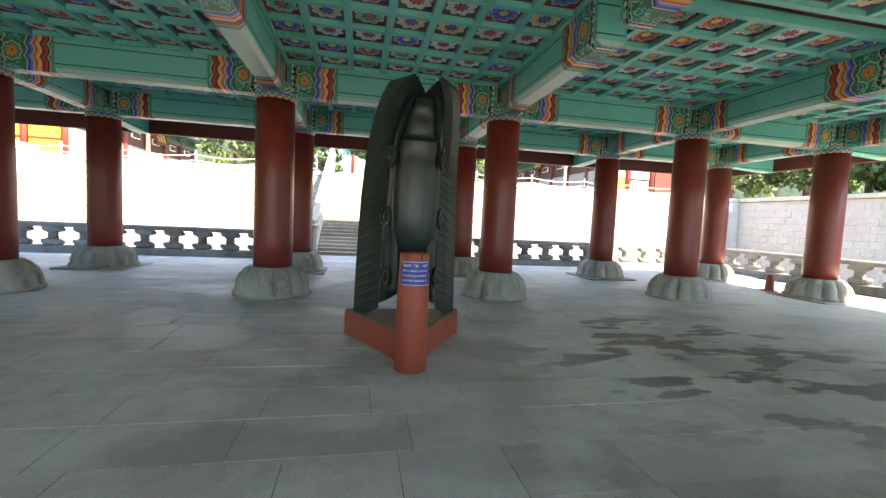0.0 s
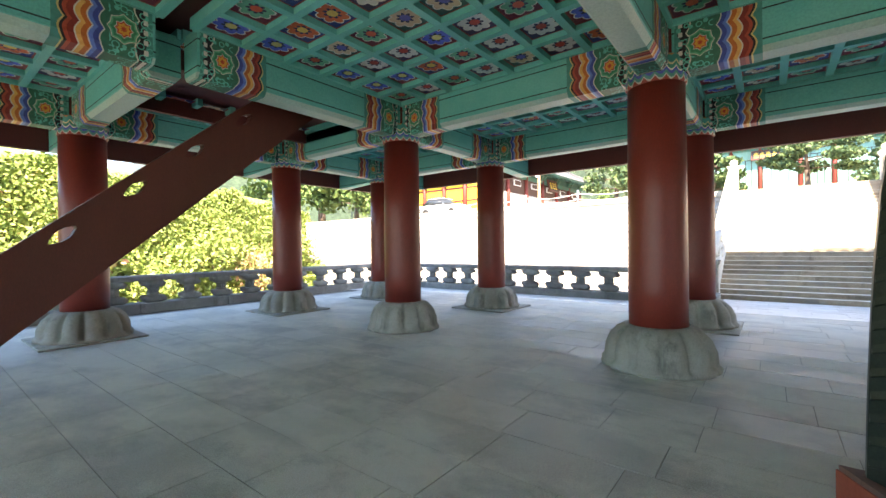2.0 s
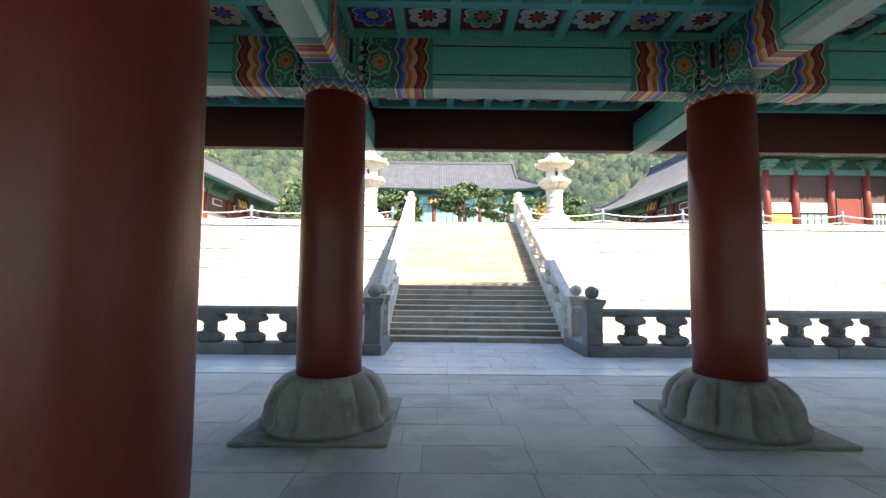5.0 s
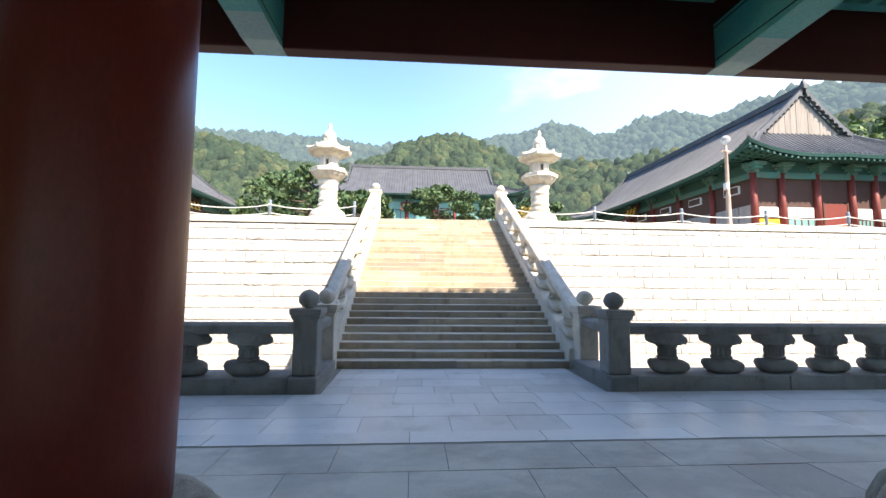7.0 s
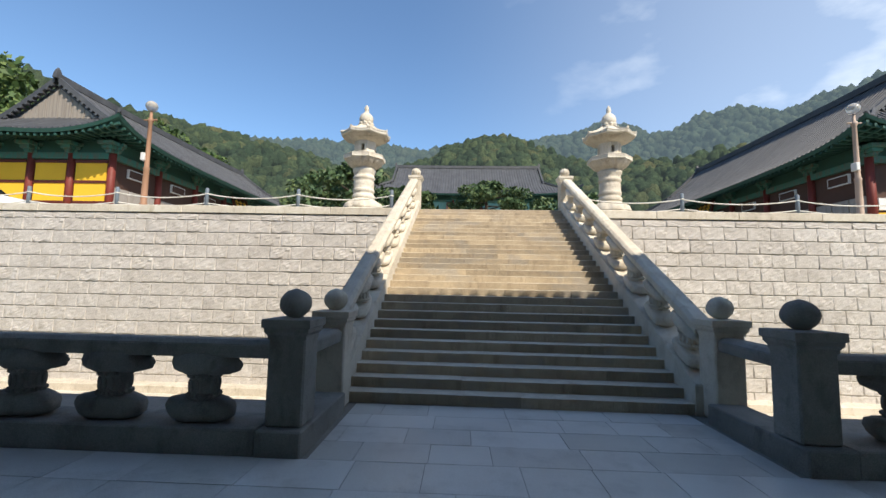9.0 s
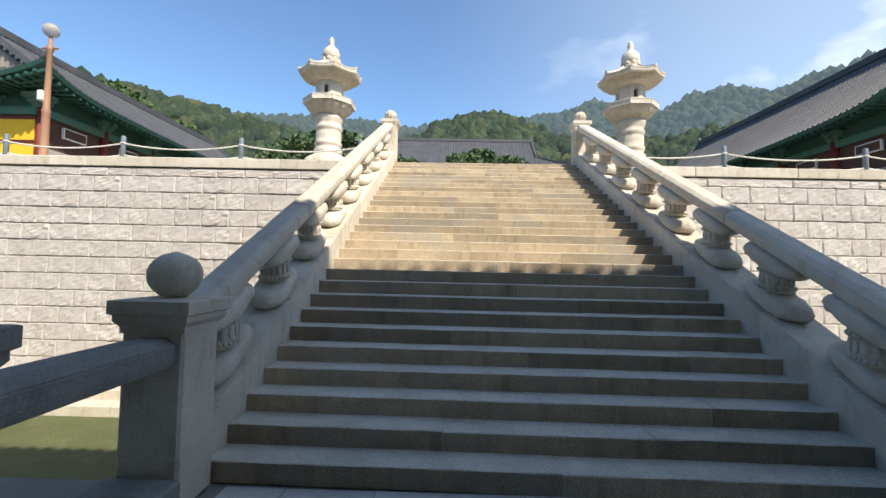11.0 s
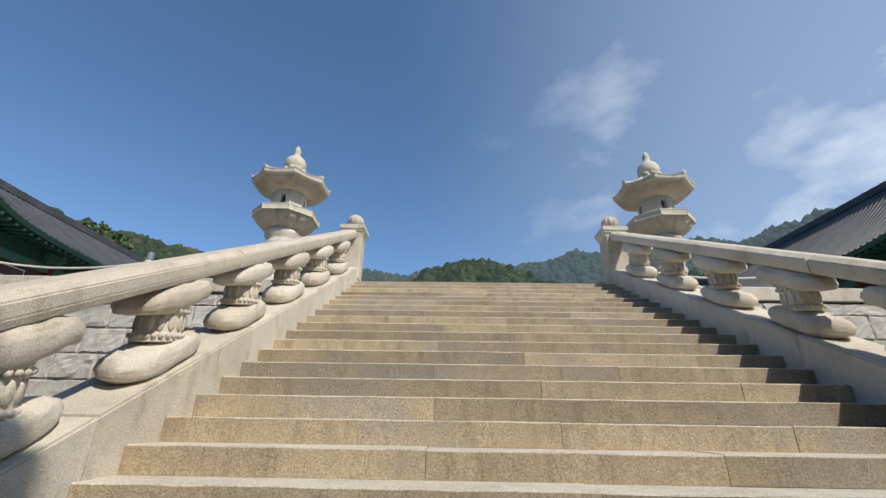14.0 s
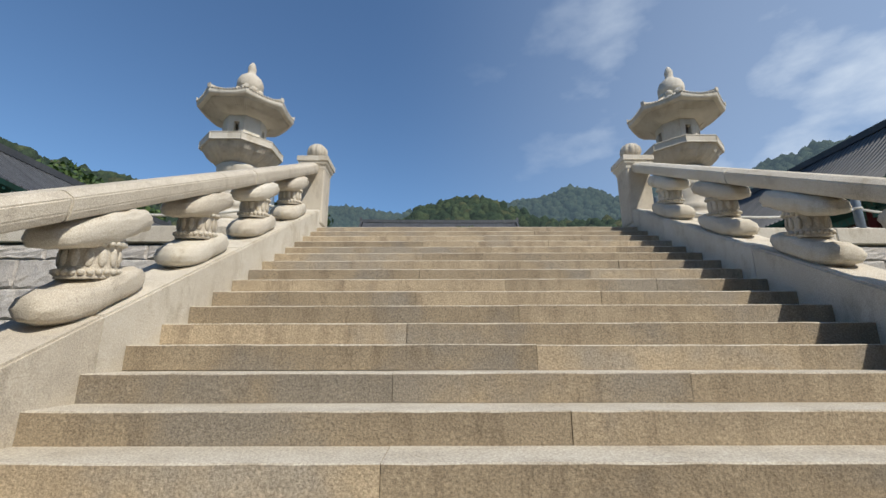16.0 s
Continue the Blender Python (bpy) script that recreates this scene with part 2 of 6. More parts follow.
# ---------- mesh helpers ----------
def part(name, bm, material, parent=None, label="", smooth=False):
    """Links a bmesh, or a mesh that is shared, as one object."""
    if isinstance(bm, bmesh.types.BMesh):
        me = bpy.data.meshes.new(name)
        bm.to_mesh(me)
        bm.free()
        for m in material if isinstance(material, (list, tuple)) else [material]:
            me.materials.append(m)
        if smooth:
            me.polygons.foreach_set("use_smooth", [True] * len(me.polygons))
    else:
        me = bm
    ob = new(name, me)
    if parent is not None:
        ob.parent = parent
    if label:
        ob["label"] = label
    return ob


def at(ob, x, y, z, rz=0.0, rx=0.0, ry=0.0):
    ob.matrix_basis = pose(x, y, z, rx, ry, rz)
    return ob


def add_box(bm, x0, x1, y0, y1, z0, z1, mat=0, bevel=0.0):
    vs = [bm.verts.new((x, y, z)) for z in (z0, z1) for y in (y0, y1) for x in (x0, x1)]
    fs = [bm.faces.new([vs[i] for i in q]) for q in ((0, 2, 3, 1), (4, 5, 7, 6), (0, 1, 5, 4), (2, 6, 7, 3), (0, 4, 6, 2), (1, 3, 7, 5))]
    for f in fs:
        f.material_index = mat
    if bevel:
        bmesh.ops.bevel(bm, geom=list({e for f in fs for e in f.edges}), offset=bevel, segments=1, affect="EDGES")
    return bm


def box(x0, x1, y0, y1, z0, z1, bevel=0.0):
    return add_box(bmesh.new(), x0, x1, y0, y1, z0, z1, 0, bevel)


def loft(bm, rings, closed=True, caps=True, mat=0):
    """Joins rings of points, each a list of (x, y, z), into a skin."""
    rows = [[bm.verts.new(p) for p in r] for r in rings]
    n = len(rows[0])
    for a, b in zip(rows, rows[1:]):
        for i in range(n if closed else n - 1):
            j = (i + 1) % n
            f = bm.faces.new((a[i], a[j], b[j], b[i]))
            f.material_index = mat
    if caps and closed:
        bm.faces.new(list(reversed(rows[0]))).material_index = mat
        bm.faces.new(rows[-1]).material_index = mat
    return bm


def lathe(profile, n=32, lobes=0, depth=0.0, mat=0, bm=None):
    """Turns a profile of (radius, z), with rounded lobes cut into it if wanted (a third value scales them)."""
    bm = bm or bmesh.new()
    rings = []
    for row in profile:
        r, z = row[0], row[1]
        k = row[2] if len(row) > 2 else 1.0
        ring = []
        for i in range(n):
            a = 2 * math.pi * i / n
            s = 1.0 - depth * k * (1 - abs(math.cos(a * lobes / 2)) ** 0.5) if lobes else 1.0
            ring.append((r * s * math.cos(a), r * s * math.sin(a), z))
        rings.append(ring)
    return loft(bm, rings, mat=mat)


def slab(sections, n=20):
    """Rounded-rectangle sections (half length, half depth, z, squareness) joined into a cushion shape."""
    bm, rings = bmesh.new(), []
    for hx, hy, z, e in sections:
        ring = []
        for i in range(n):
            a = 2 * math.pi * i / n
            c, s = math.cos(a), math.sin(a)
            ring.append((hx * math.copysign(abs(c) ** e, c), hy * math.copysign(abs(s) ** e, s), z))
        rings.append(ring)
    return loft(bm, rings)


def thing(name, label, category, group="", kind=""):
    return tagged(new(name), label, category, group, kind)


def rough_mesh(me, amount, scale, seed):
    for v in me.vertices:
        v.co += Vector(noise.noise_vector(v.co * scale + Vector((seed * 7.1, seed * 3.3, 0)))) * amount


# ---------- the plan ----------
COL_X = (-10.16, -6.16, -1.63, 2.80, 7.28, 11.28)
COL_Y = (-3.04, 0.27, 4.28, 8.29, 11.60)
FLOOR_Z = 0.20
CX = 0.63
RISE, TREAD, STEPS, FOOT_Y = 0.146, 0.285, 29, 18.25
HALF = 2.36
STAIR_X = 0.62
TOP_Z = RISE * STEPS
TOP_Y = FOOT_Y + TREAD * (STEPS - 1)
WALL_Y = 26.45
CHEEK_UP, RAIL_UP = 0.26, 0.85
STAIR_TURN = pose(STAIR_X, 22.2, 0, 0, 0, -1.1) @ pose(-STAIR_X, -22.2, 0)

# ---------- ground, platform, terrace ----------
part("ground", box(-900, 900, -700, 17.0, -3.2, -2.2), TERRACE).matrix_basis = pose(0, 0, 0)
tagged(bpy.data.objects["ground"], "pale sandy earth around the pavilion terrace", "ground", kind="structure")
tagged(part("ground_channel", box(-60, 60, 17.0, WALL_Y, -3.2, -2.2), SOIL), "grassy channel below the retaining wall", "ground", kind="structure")
tagged(part("platform_base", box(-15.4, 16.7, -8.5, 16.95, -2.2, -0.06), GREY_STONE), "stone platform under the bell pavilion", "platform", kind="structure")
tagged(part("ground_terrace", box(-900, 900, WALL_Y + 0.5, 900, -3.0, 4.22), TERRACE), "sandy yard of the upper temple terrace", "ground", kind="structure")
tagged(part("ground_right", box(28.2, 900, -700, WALL_Y + 0.5, -3.0, 4.0), SOIL), "grassy ground above the side wall", "ground", kind="structure")
tagged(part("pavement", box(-15.4, 16.7, 13.9, 18.3, -0.06, -0.007), MORTAR), "joints under the pale flagstone paving", "pavement", kind="structure")
tagged(part("floor", box(-12.4, 13.5, -7.0, 14.06, -0.06, FLOOR_Z - 0.006), MORTAR), "joints under the pavilion's stone floor", "floor", kind="structure")
tagged(part("stair_bridge", box(CX - HALF - 0.5, CX + HALF + 0.5, 16.9, WALL_Y + 0.6, -2.2, -0.06), GREY_STONE), "stone core below the great stair", "stair base", kind="structure")


# ---------- pavilion: columns ----------
def make_column(outer):
    col = thing("column", "round red-lacquered timber column with painted band on a lotus stone base", "column", "pavilion columns")
    z0 = FLOOR_Z
    if outer:
        part("floor_plate", box(-0.74, 0.74, -0.74, 0.74, z0, z0 + 0.035, 0.008), BASE_STONE, col, "thin square stone plate")
    b = z0 + (0.035 if outer else 0.0)
    k = 0.52 - (b - z0)
    prof = [(0.70, b, 0.3), (0.71, b + 0.05, 0.6), (0.67, b + 0.09, 1.0), (0.66, b + 0.22 * k / 0.5, 1.0), (0.60, b + 0.36 * k / 0.5, 1.0), (0.50, b + 0.46 * k / 0.5, 0.7), (0.42, b + k, 0.0), (0.40, b + k + 0.004, 0.0)]
    part("lotus_base", lathe(prof, 96, 12, 0.17), BASE_STONE, col, "weathered lotus-petal stone base", True)
    part("shaft", lathe([(0.350, 0.70), (0.353, 1.2), (0.348, 2.4), (0.338, 3.80)], 36), RED, col, "", True)
    part("painted_band", lathe([(0.343, 3.77), (0.360, 3.79), (0.360, 4.06), (0.346, 4.09)], 36), CAPITAL, col, "teal band painted with scallops", True)
    part("neck", lathe([(0.265, 4.07), (0.265, 4.52)], 20), RED, col, "", True)
    return col


def capital_material():
    t = Tree("scalloped_band", 0.5)
    o = t.xyz(t.place("object"))
    a = t.math("ARCTAN2", o["Y"], o["X"])
    wave = t.math("MULTIPLY", t.math("ABSOLUTE", t.math("SINE", t.math("MULTIPLY", a, 9.0))), 0.055)
    h = t.math("ADD", t.math("SUBTRACT", o["Z"], 3.78), wave)
    c = t.ramp(t.math("MULTIPLY", h, 2.6), [(0.0, (0.3, 0.05, 0.03)), (0.12, (0.45, 0.44, 0.38)), (0.17, (0.05, 0.24, 0.20)), (0.28, (0.05, 0.09, 0.33)), (0.38, (0.62, 0.60, 0.52)), (0.43, (0.03, 0.2, 0.14)), (0.56, (0.62, 0.55, 0.30)), (0.62, (0.05, 0.28, 0.23)), (0.86, (0.6, 0.25, 0.08)), (0.93, (0.05, 0.28, 0.23))], True)
    return t.done(t.mix(0.2, c, t.ramp(t.noise(t.place(), 14, 5), [(0.3, 0.2), (0.7, 0.8)]), "OVERLAY"))


def end_material():
    """Painted beam end: wavy rainbow stripes, a flower in an arch, and a black and white border."""
    t = Tree("painted_beam_end", 0.5)
    o = t.xyz(t.place("object"))
    x, z = o["X"], o["Z"]
    ripple = t.math("ABSOLUTE", t.math("SINE", t.math("MULTIPLY", z, 15.0)))
    u = t.math("SUBTRACT", x, t.math("MULTIPLY", ripple, 0.045))
    stripes = t.ramp(t.math("MULTIPLY", t.math("ADD", u, 0.06), 1.15), [
        (0.0, (0.05, 0.27, 0.23)), (0.10, (0.012, 0.012, 0.014)), (0.20, (0.62, 0.58, 0.48)), (0.22, (0.03, 0.16, 0.10)),
        (0.56, (0.62, 0.60, 0.52)), (0.575, (0.05, 0.08, 0.34)), (0.63, (0.12, 0.22, 0.62)), (0.675, (0.62, 0.60, 0.55)), (0.69, (0.55, 0.15, 0.03)),
        (0.745, (0.75, 0.42, 0.12)), (0.79, (0.62, 0.60, 0.52)), (0.805, (0.25, 0.03, 0.02)), (0.87, (0.42, 0.07, 0.04)), (0.91, (0.02, 0.02, 0.02)), (0.935, (0.62, 0.5, 0.2)), (0.955, (0.05, 0.27, 0.23))], True)
    dx, dz = t.math("SUBTRACT", x, 0.27), t.math("SUBTRACT", z, 0.27)
    r = t.math("SQRT", t.math("ADD", t.math("POWER", t.math("MULTIPLY", dx, 1.1), 2.0), t.math("POWER", dz, 2.0)))
    ang = t.math("ARCTAN2", dz, dx)
    r2 = t.math("ADD", r, t.math("MULTIPLY", t.math("ABSOLUTE", t.math("SINE", t.math("MULTIPLY", ang, 4.0))), 0.022))
    flower = t.ramp(t.math("MULTIPLY", r2, 4.0), [
        (0.0, (0.55, 0.06, 0.02)), (0.16, (0.75, 0.35, 0.05)), (0.30, (0.52, 0.05, 0.03)), (0.36, (0.62, 0.6, 0.5)), (0.40, (0.03, 0.24, 0.12)),
        (0.54, (0.10, 0.42, 0.24)), (0.62, (0.62, 0.6, 0.5)), (0.66, (0.03, 0.18, 0.12)), (0.82, (0.10, 0.36, 0.26))], True)
    curl = t.math("LESS_THAN", t.math("ABSOLUTE", t.math("SUBTRACT", t.cells(t.place("object"), 13.0), 0.42)), 0.07)
    stripes = t.mix(t.math("MULTIPLY", curl, t.math("LESS_THAN", x, 0.40)), stripes, (0.10, 0.50, 0.40))
    near = t.math("LESS_THAN", r, 0.165)
    checks = t.math("MULTIPLY", t.math("LESS_THAN", t.math("ABSOLUTE", t.math("SUBTRACT", x, 0.065)), 0.022), t.math("GREATER_THAN", t.math("FRACT", t.math("MULTIPLY", z, 9.0)), 0.5))
    c = t.mix(near, stripes, flower)
    c = t.mix(checks, c, (0.62, 0.6, 0.54))
    c = t.mix(1.0, c, (0.92, 0.92, 0.90), "MULTIPLY")
    return t.done(t.mix(0.25, c, t.ramp(t.noise(t.place(), 20, 5), [(0.3, 0.2), (0.7, 0.8)]), "OVERLAY"))


def beam_material():
    """Teal beam with black border lines along it."""
    t = Tree("teal_beam", 0.5)
    z = t.xyz(t.place("object"))["Z"]
    line = t.math("ADD", t.math("LESS_THAN", t.math("ABSOLUTE", t.math("SUBTRACT", z, 0.13)), 0.008), t.math("LESS_THAN", t.math("ABSOLUTE", t.math("SUBTRACT", z, 0.46)), 0.008))
    low = t.math("LESS_THAN", z, 0.06)
    p = t.place()
    c = t.mix(t.ramp(t.noise(p, 2.5, 6, 0.65), [(0.4, 0.0), (0.75, 0.7)]), (0.09, 0.44, 0.38), (0.16, 0.50, 0.42))
    c = t.mix(low, c, (0.33, 0.50, 0.44))
    c = t.mix(line, c, (0.012, 0.014, 0.014))
    t.bump(t.noise(p, 30, 4), 0.1, 0.01)
    return t.done(t.mix(0.2, c, t.ramp(t.noise(p, 40, 4), [(0.3, 0.2), (0.7, 0.8)]), "OVERLAY"))


def coffer_material():
    """Painted flower in each ceiling panel, of a colour of its own."""
    t = Tree("coffer_flower", 0.55)
    uv = t.xyz(t.place("uv"))
    dx, dy = t.math("SUBTRACT", uv["X"], 0.5), t.math("SUBTRACT", uv["Y"], 0.5)
    r = t.math("SQRT", t.math("ADD", t.math("POWER", dx, 2.0), t.math("POWER", dy, 2.0)))
    a = t.math("ARCTAN2", dy, dx)
    petal = t.math("SUBTRACT", r, t.math("MULTIPLY", t.math("ABSOLUTE", t.math("SINE", t.math("MULTIPLY", a, 4.0))), 0.10))
    hue = t.ramp(t.island(), [(0.0, (0.60, 0.60, 0.58)), (0.28, (0.08, 0.13, 0.62)), (0.5, (0.62, 0.13, 0.05)), (0.72, (0.12, 0.42, 0.28)), (0.86, (0.62, 0.45, 0.30))], True)
    back = t.ramp(t.island(), [(0.0, (0.05, 0.03, 0.09)), (0.28, (0.22, 0.03, 0.04)), (0.5, (0.03, 0.05, 0.22)), (0.72, (0.16, 0.02, 0.05)), (0.86, (0.04, 0.10, 0.10))], True)
    core = t.ramp(t.island(), [(0.0, (0.5, 0.05, 0.03)), (0.28, (0.65, 0.55, 0.2)), (0.5, (0.65, 0.45, 0.1)), (0.72, (0.6, 0.1, 0.05)), (0.86, (0.1, 0.1, 0.4))], True)
    c = t.mix(t.math("LESS_THAN", petal, 0.33), back, (0.70, 0.68, 0.62))
    c = t.mix(t.math("LESS_THAN", petal, 0.295), c, hue)
    c = t.mix(t.math("LESS_THAN", petal, 0.12), c, (0.03, 0.03, 0.08))
    c = t.mix(t.math("LESS_THAN", r, 0.13), c, core)
    edge = t.math("GREATER_THAN", t.math("MAXIMUM", t.math("ABSOLUTE", dx), t.math("ABSOLUTE", dy)), 0.45)
    c = t.mix(edge, c, (0.30, 0.06, 0.05))
    return t.done(t.mix(0.2, c, t.ramp(t.noise(t.place(), 18, 5), [(0.3, 0.2), (0.7, 0.8)]), "OVERLAY"))


CAPITAL, ENDS, BEAM, COFFER = capital_material(), end_material(), beam_material(), coffer_material()
outer_col, inner_col = None, None
for x in COL_X:
    for y in COL_Y:
        edge = x in (COL_X[0], COL_X[-1]) or y in (COL_Y[0], COL_Y[-1])
        if not edge and y == COL_Y[2]:
            continue
        if edge:
            outer_col = at(make_column(True), x, y, 0) if outer_col is None else copy_thing(outer_col, pose(x, y, 0))
        else:
            inner_col = at(make_column(False), x, y, 0) if inner_col is None else copy_thing(inner_col, pose(x, y, 0))

# ---------- pavilion: beams, ceiling, fascia ----------
BEAM_Z, BEAM_H = 3.88, 0.58
PROFILE = ((-0.13, 0.0), (0.13, 0.0), (0.19, 0.07), (0.19, BEAM_H), (-0.19, BEAM_H), (-0.19, 0.07))
END_PROFILE = tuple((y * 1.025, z - 0.006 if z < 0.05 else z) for y, z in PROFILE)
end_mesh = None


def make_beam(x0, y0, x1, y1):
    """A painted beam from one column centre to the next."""
    global end_mesh
    d = math.hypot(x1 - x0, y1 - y0)
    beam = thing("painted_beam", "teal painted timber beam with rainbow-striped ends", "beam", "pavilion beams")
    beam.matrix_basis = pose(x0, y0, BEAM_Z, 0, 0, math.degrees(math.atan2(y1 - y0, x1 - x0)))
    part("beam_body", loft(bmesh.new(), [[(s, y, z) for y, z in PROFILE] for s in (0.22, d - 0.22)]), BEAM, beam)
    for s, turn in ((0.0, 0), (d, 180)):
        if end_mesh is None:
            e = part("painted_end", loft(bmesh.new(), [[(q, y, z) for y, z in END_PROFILE] for q in (0.0, 0.86)]), ENDS, beam, "rainbow-striped painted end")
            end_mesh = e.data
        else:
            e = part("painted_end", end_mesh, None, beam, "rainbow-striped painted end")
        e.matrix_basis = pose(s, 0, 0, 0, 0, turn) @ pose(0.25, 0, 0)
    return beam


for y in COL_Y:
    for a, b in zip(COL_X, COL_X[1:]):
        if y == COL_Y[2] and a not in (COL_X[0], COL_X[4]):
            continue
        make_beam(a, y, b, y)
for x in COL_X:
    for a, b in zip(COL_Y, COL_Y[1:]):
        make_beam(x, a, x, b)


def make_ceiling(x0, x1, y0, y1, hole=None):
    """One coffered bay: ribs of teal timber below flowered panels."""
    bm = bmesh.new()
    uv = bm.loops.layers.uv.new("UVMap")
    x0, x1, y0, y1 = x0 + 0.19, x1 - 0.19, y0 + 0.19, y1 - 0.19
    nx, ny = max(1, round((x1 - x0) / 0.56)), max(1, round((y1 - y0) / 0.56))
    sx, sy = (x1 - x0) / nx, (y1 - y0) / ny
    top, low = 4.50, 4.425
    for i in range(nx):
        for j in range(ny):
            a, b = x0 + i * sx, y0 + j * sy
            if hole and hole[0] < a + sx / 2 < hole[1] and hole[2] < b + sy / 2 < hole[3]:
                continue
            vs = [bm.verts.new(p) for p in ((a + 0.045, b + 0.045, top), (a + 0.045, b + sy - 0.045, top), (a + sx - 0.045, b + sy - 0.045, top), (a + sx - 0.045, b + 0.045, top))]
            f = bm.faces.new(vs)
            f.material_index = 1
            for loop, c in zip(f.loops, ((0, 0), (0, 1), (1, 1), (1, 0))):
                loop[uv].uv = c
    for i in range(nx + 1):
        x = x0 + i * sx
        for j in range(ny):
            y = y0 + j * sy
            if hole and hole[0] < x < hole[1] and hole[2] < y + sy / 2 < hole[3]:
                continue
            add_box(bm, x - 0.05, x + 0.05, y, y + sy, low, top + 0.05)
    for j in range(ny + 1):
        y = y0 + j * sy
        for i in range(nx):
            x = x0 + i * sx
            if hole and hole[0] < x + sx / 2 < hole[1] and hole[2] < y < hole[3]:
                continue
            add_box(bm, x, x + sx, y - 0.048, y + 0.048, low - 0.002, top + 0.052)
    return tagged(part("ceiling", bm, [TEAL, COFFER]), "coffered teal ceiling with painted flower panels", "ceiling", kind="structure")


EAVE = 1.95
xs = (COL_X[0] - EAVE, *COL_X, COL_X[-1] + EAVE)
ys = (COL_Y[0] - EAVE, *COL_Y, COL_Y[-1] + EAVE)
STAIR_HOLE = (-9.0, -6.9, 4.4, 8.1)
for a, b in zip(xs, xs[1:]):
    for c, d in zip(ys, ys[1:]):
        make_ceiling(a, b, c, d, STAIR_HOLE if a == COL_X[0] and c == COL_Y[2] else None)

fx0, fx1, fy0, fy1 = xs[0], xs[-1], ys[0], ys[-1]
for nm, q in (("front", (fx0, fx1, fy1 - 0.08, fy1 + 0.08)), ("back", (fx0, fx1, fy0 - 0.08, fy0 + 0.08)), ("left", (fx0 - 0.08, fx0 + 0.08, fy0 + 0.08, fy1 - 0.08)), ("right", (fx1 - 0.08, fx1 + 0.08, fy0 + 0.08, fy1 - 0.08))):
    tagged(part("fascia_board", box(q[0], q[1], q[2], q[3], 3.80, 4.555, 0.01), DARK_RED), "dark red fascia board under the gallery edge", "fascia board", "fascia boards")


def make_outrigger(x, y, dx, dy):
    """Short teal beam from a column out to the fascia, its end cut to a slope."""
    ob = thing("outrigger_beam", "short teal beam end carrying the red fascia board", "beam", "outrigger beams")
    ob.matrix_basis = pose(x, y, 3.74, 0, 0, math.degrees(math.atan2(dy, dx)))
    bm = bmesh.new()
    loft(bm, [[(s, u, v) for u, v in ((-0.15, a), (0.15, a), (0.15, 0.50), (-0.15, 0.50))] for s, a in ((0.3, 0.12), (1.72, 0.04), (2.02, 0.06), (2.16, 0.20))])
    part("beam_body", bm, BEAM, ob)


for x in COL_X:
    make_outrigger(x, COL_Y[-1], 0, 1)
    make_outrigger(x, COL_Y[0], 0, -1)
for y in COL_Y:
    make_outrigger(COL_X[0], y, -1, 0)
    make_outrigger(COL_X[-1], y, 1, 0)

# upper storey and its tiled roof, which shade the stair
tagged(part("upper_floor", box(fx0 - 0.1, fx1 + 0.1, fy0 - 0.1, fy1 + 0.1, 4.56, 4.86), DARK_RED), "timber floor of the pavilion's upper storey", "upper floor", kind="structure")
tagged(part("upper_storey", box(COL_X[0], COL_X[-1], COL_Y[0], COL_Y[-1], 4.87, 9.2), DARK_RED), "timber upper storey of the bell pavilion", "upper storey", kind="structure")
ROOF_Y, ROOF_Z = 14.98, 10.15
bm = bmesh.new()
add_box(bm, fx0 - 2.2, fx1 + 2.2, fy0 - 2.0, ROOF_Y - 0.25, 9.2, 10.0)
for i in range(int((fx1 - fx0 + 4.4) / 0.34)):
    x = fx0 - 2.2 + 0.17 + i * 0.34
    add_box(bm, x - 0.10, x + 0.10, ROOF_Y - 0.3, ROOF_Y, 9.85, ROOF_Z)
loft(bm, [[(fx0 - 2.2, fy0 - 2, 10.0), (fx1 + 2.2, fy0 - 2, 10.0), (fx1 + 2.2, ROOF_Y - 0.25, 10.0), (fx0 - 2.2, ROOF_Y - 0.25, 10.0)], [(CX - 6, 3.6, 14.0), (CX + 6, 3.6, 14.0), (CX + 6, 5.0, 14.0), (CX - 6, 5.0, 14.0)]])
tagged(part("pavilion_roof", bm, TILE), "dark tiled roof over the bell pavilion", "roof", kind="structure")

# ---------- great stair, turned a little off the wall's axis ----------
stair = thing("stone_staircase", "broad granite staircase of long worn steps", "staircase", kind="structure")
stair.matrix_basis = STAIR_TURN
bm = bmesh.new()
add_box(bm, STAIR_X - HALF, STAIR_X + HALF, FOOT_Y + 0.3, TOP_Y + 0.6, -0.06, 0.10)
for i in range(STEPS - 1):
    y = FOOT_Y + TREAD * i
    add_box(bm, STAIR_X - HALF, STAIR_X + HALF, y + 0.05, TOP_Y + 0.8, RISE * i - 0.02, RISE * (i + 1) - 0.012)
part("step_core", bm, MORTAR, stair, "mortar behind the steps")
rnd = random.Random(5)


def step_stone(w, depth):
    """A long step whose front edge is worn and slightly wavy."""
    n = max(4, int(w / 0.16))
    rings = []
    for k in range(n + 1):
        x = w * k / n
        c, e = rnd.uniform(0.004, 0.009), rnd.uniform(-0.002, 0.002)
        rings.append([(x, e, 0.0), (x, depth, 0.0), (x, depth, RISE), (x, e + c, RISE + rnd.uniform(-0.0015, 0.0015)), (x, e, RISE - c)])
    bm = loft(bmesh.new(), rings)
    bmesh.ops.recalc_face_normals(bm, faces=bm.faces)
    return bm


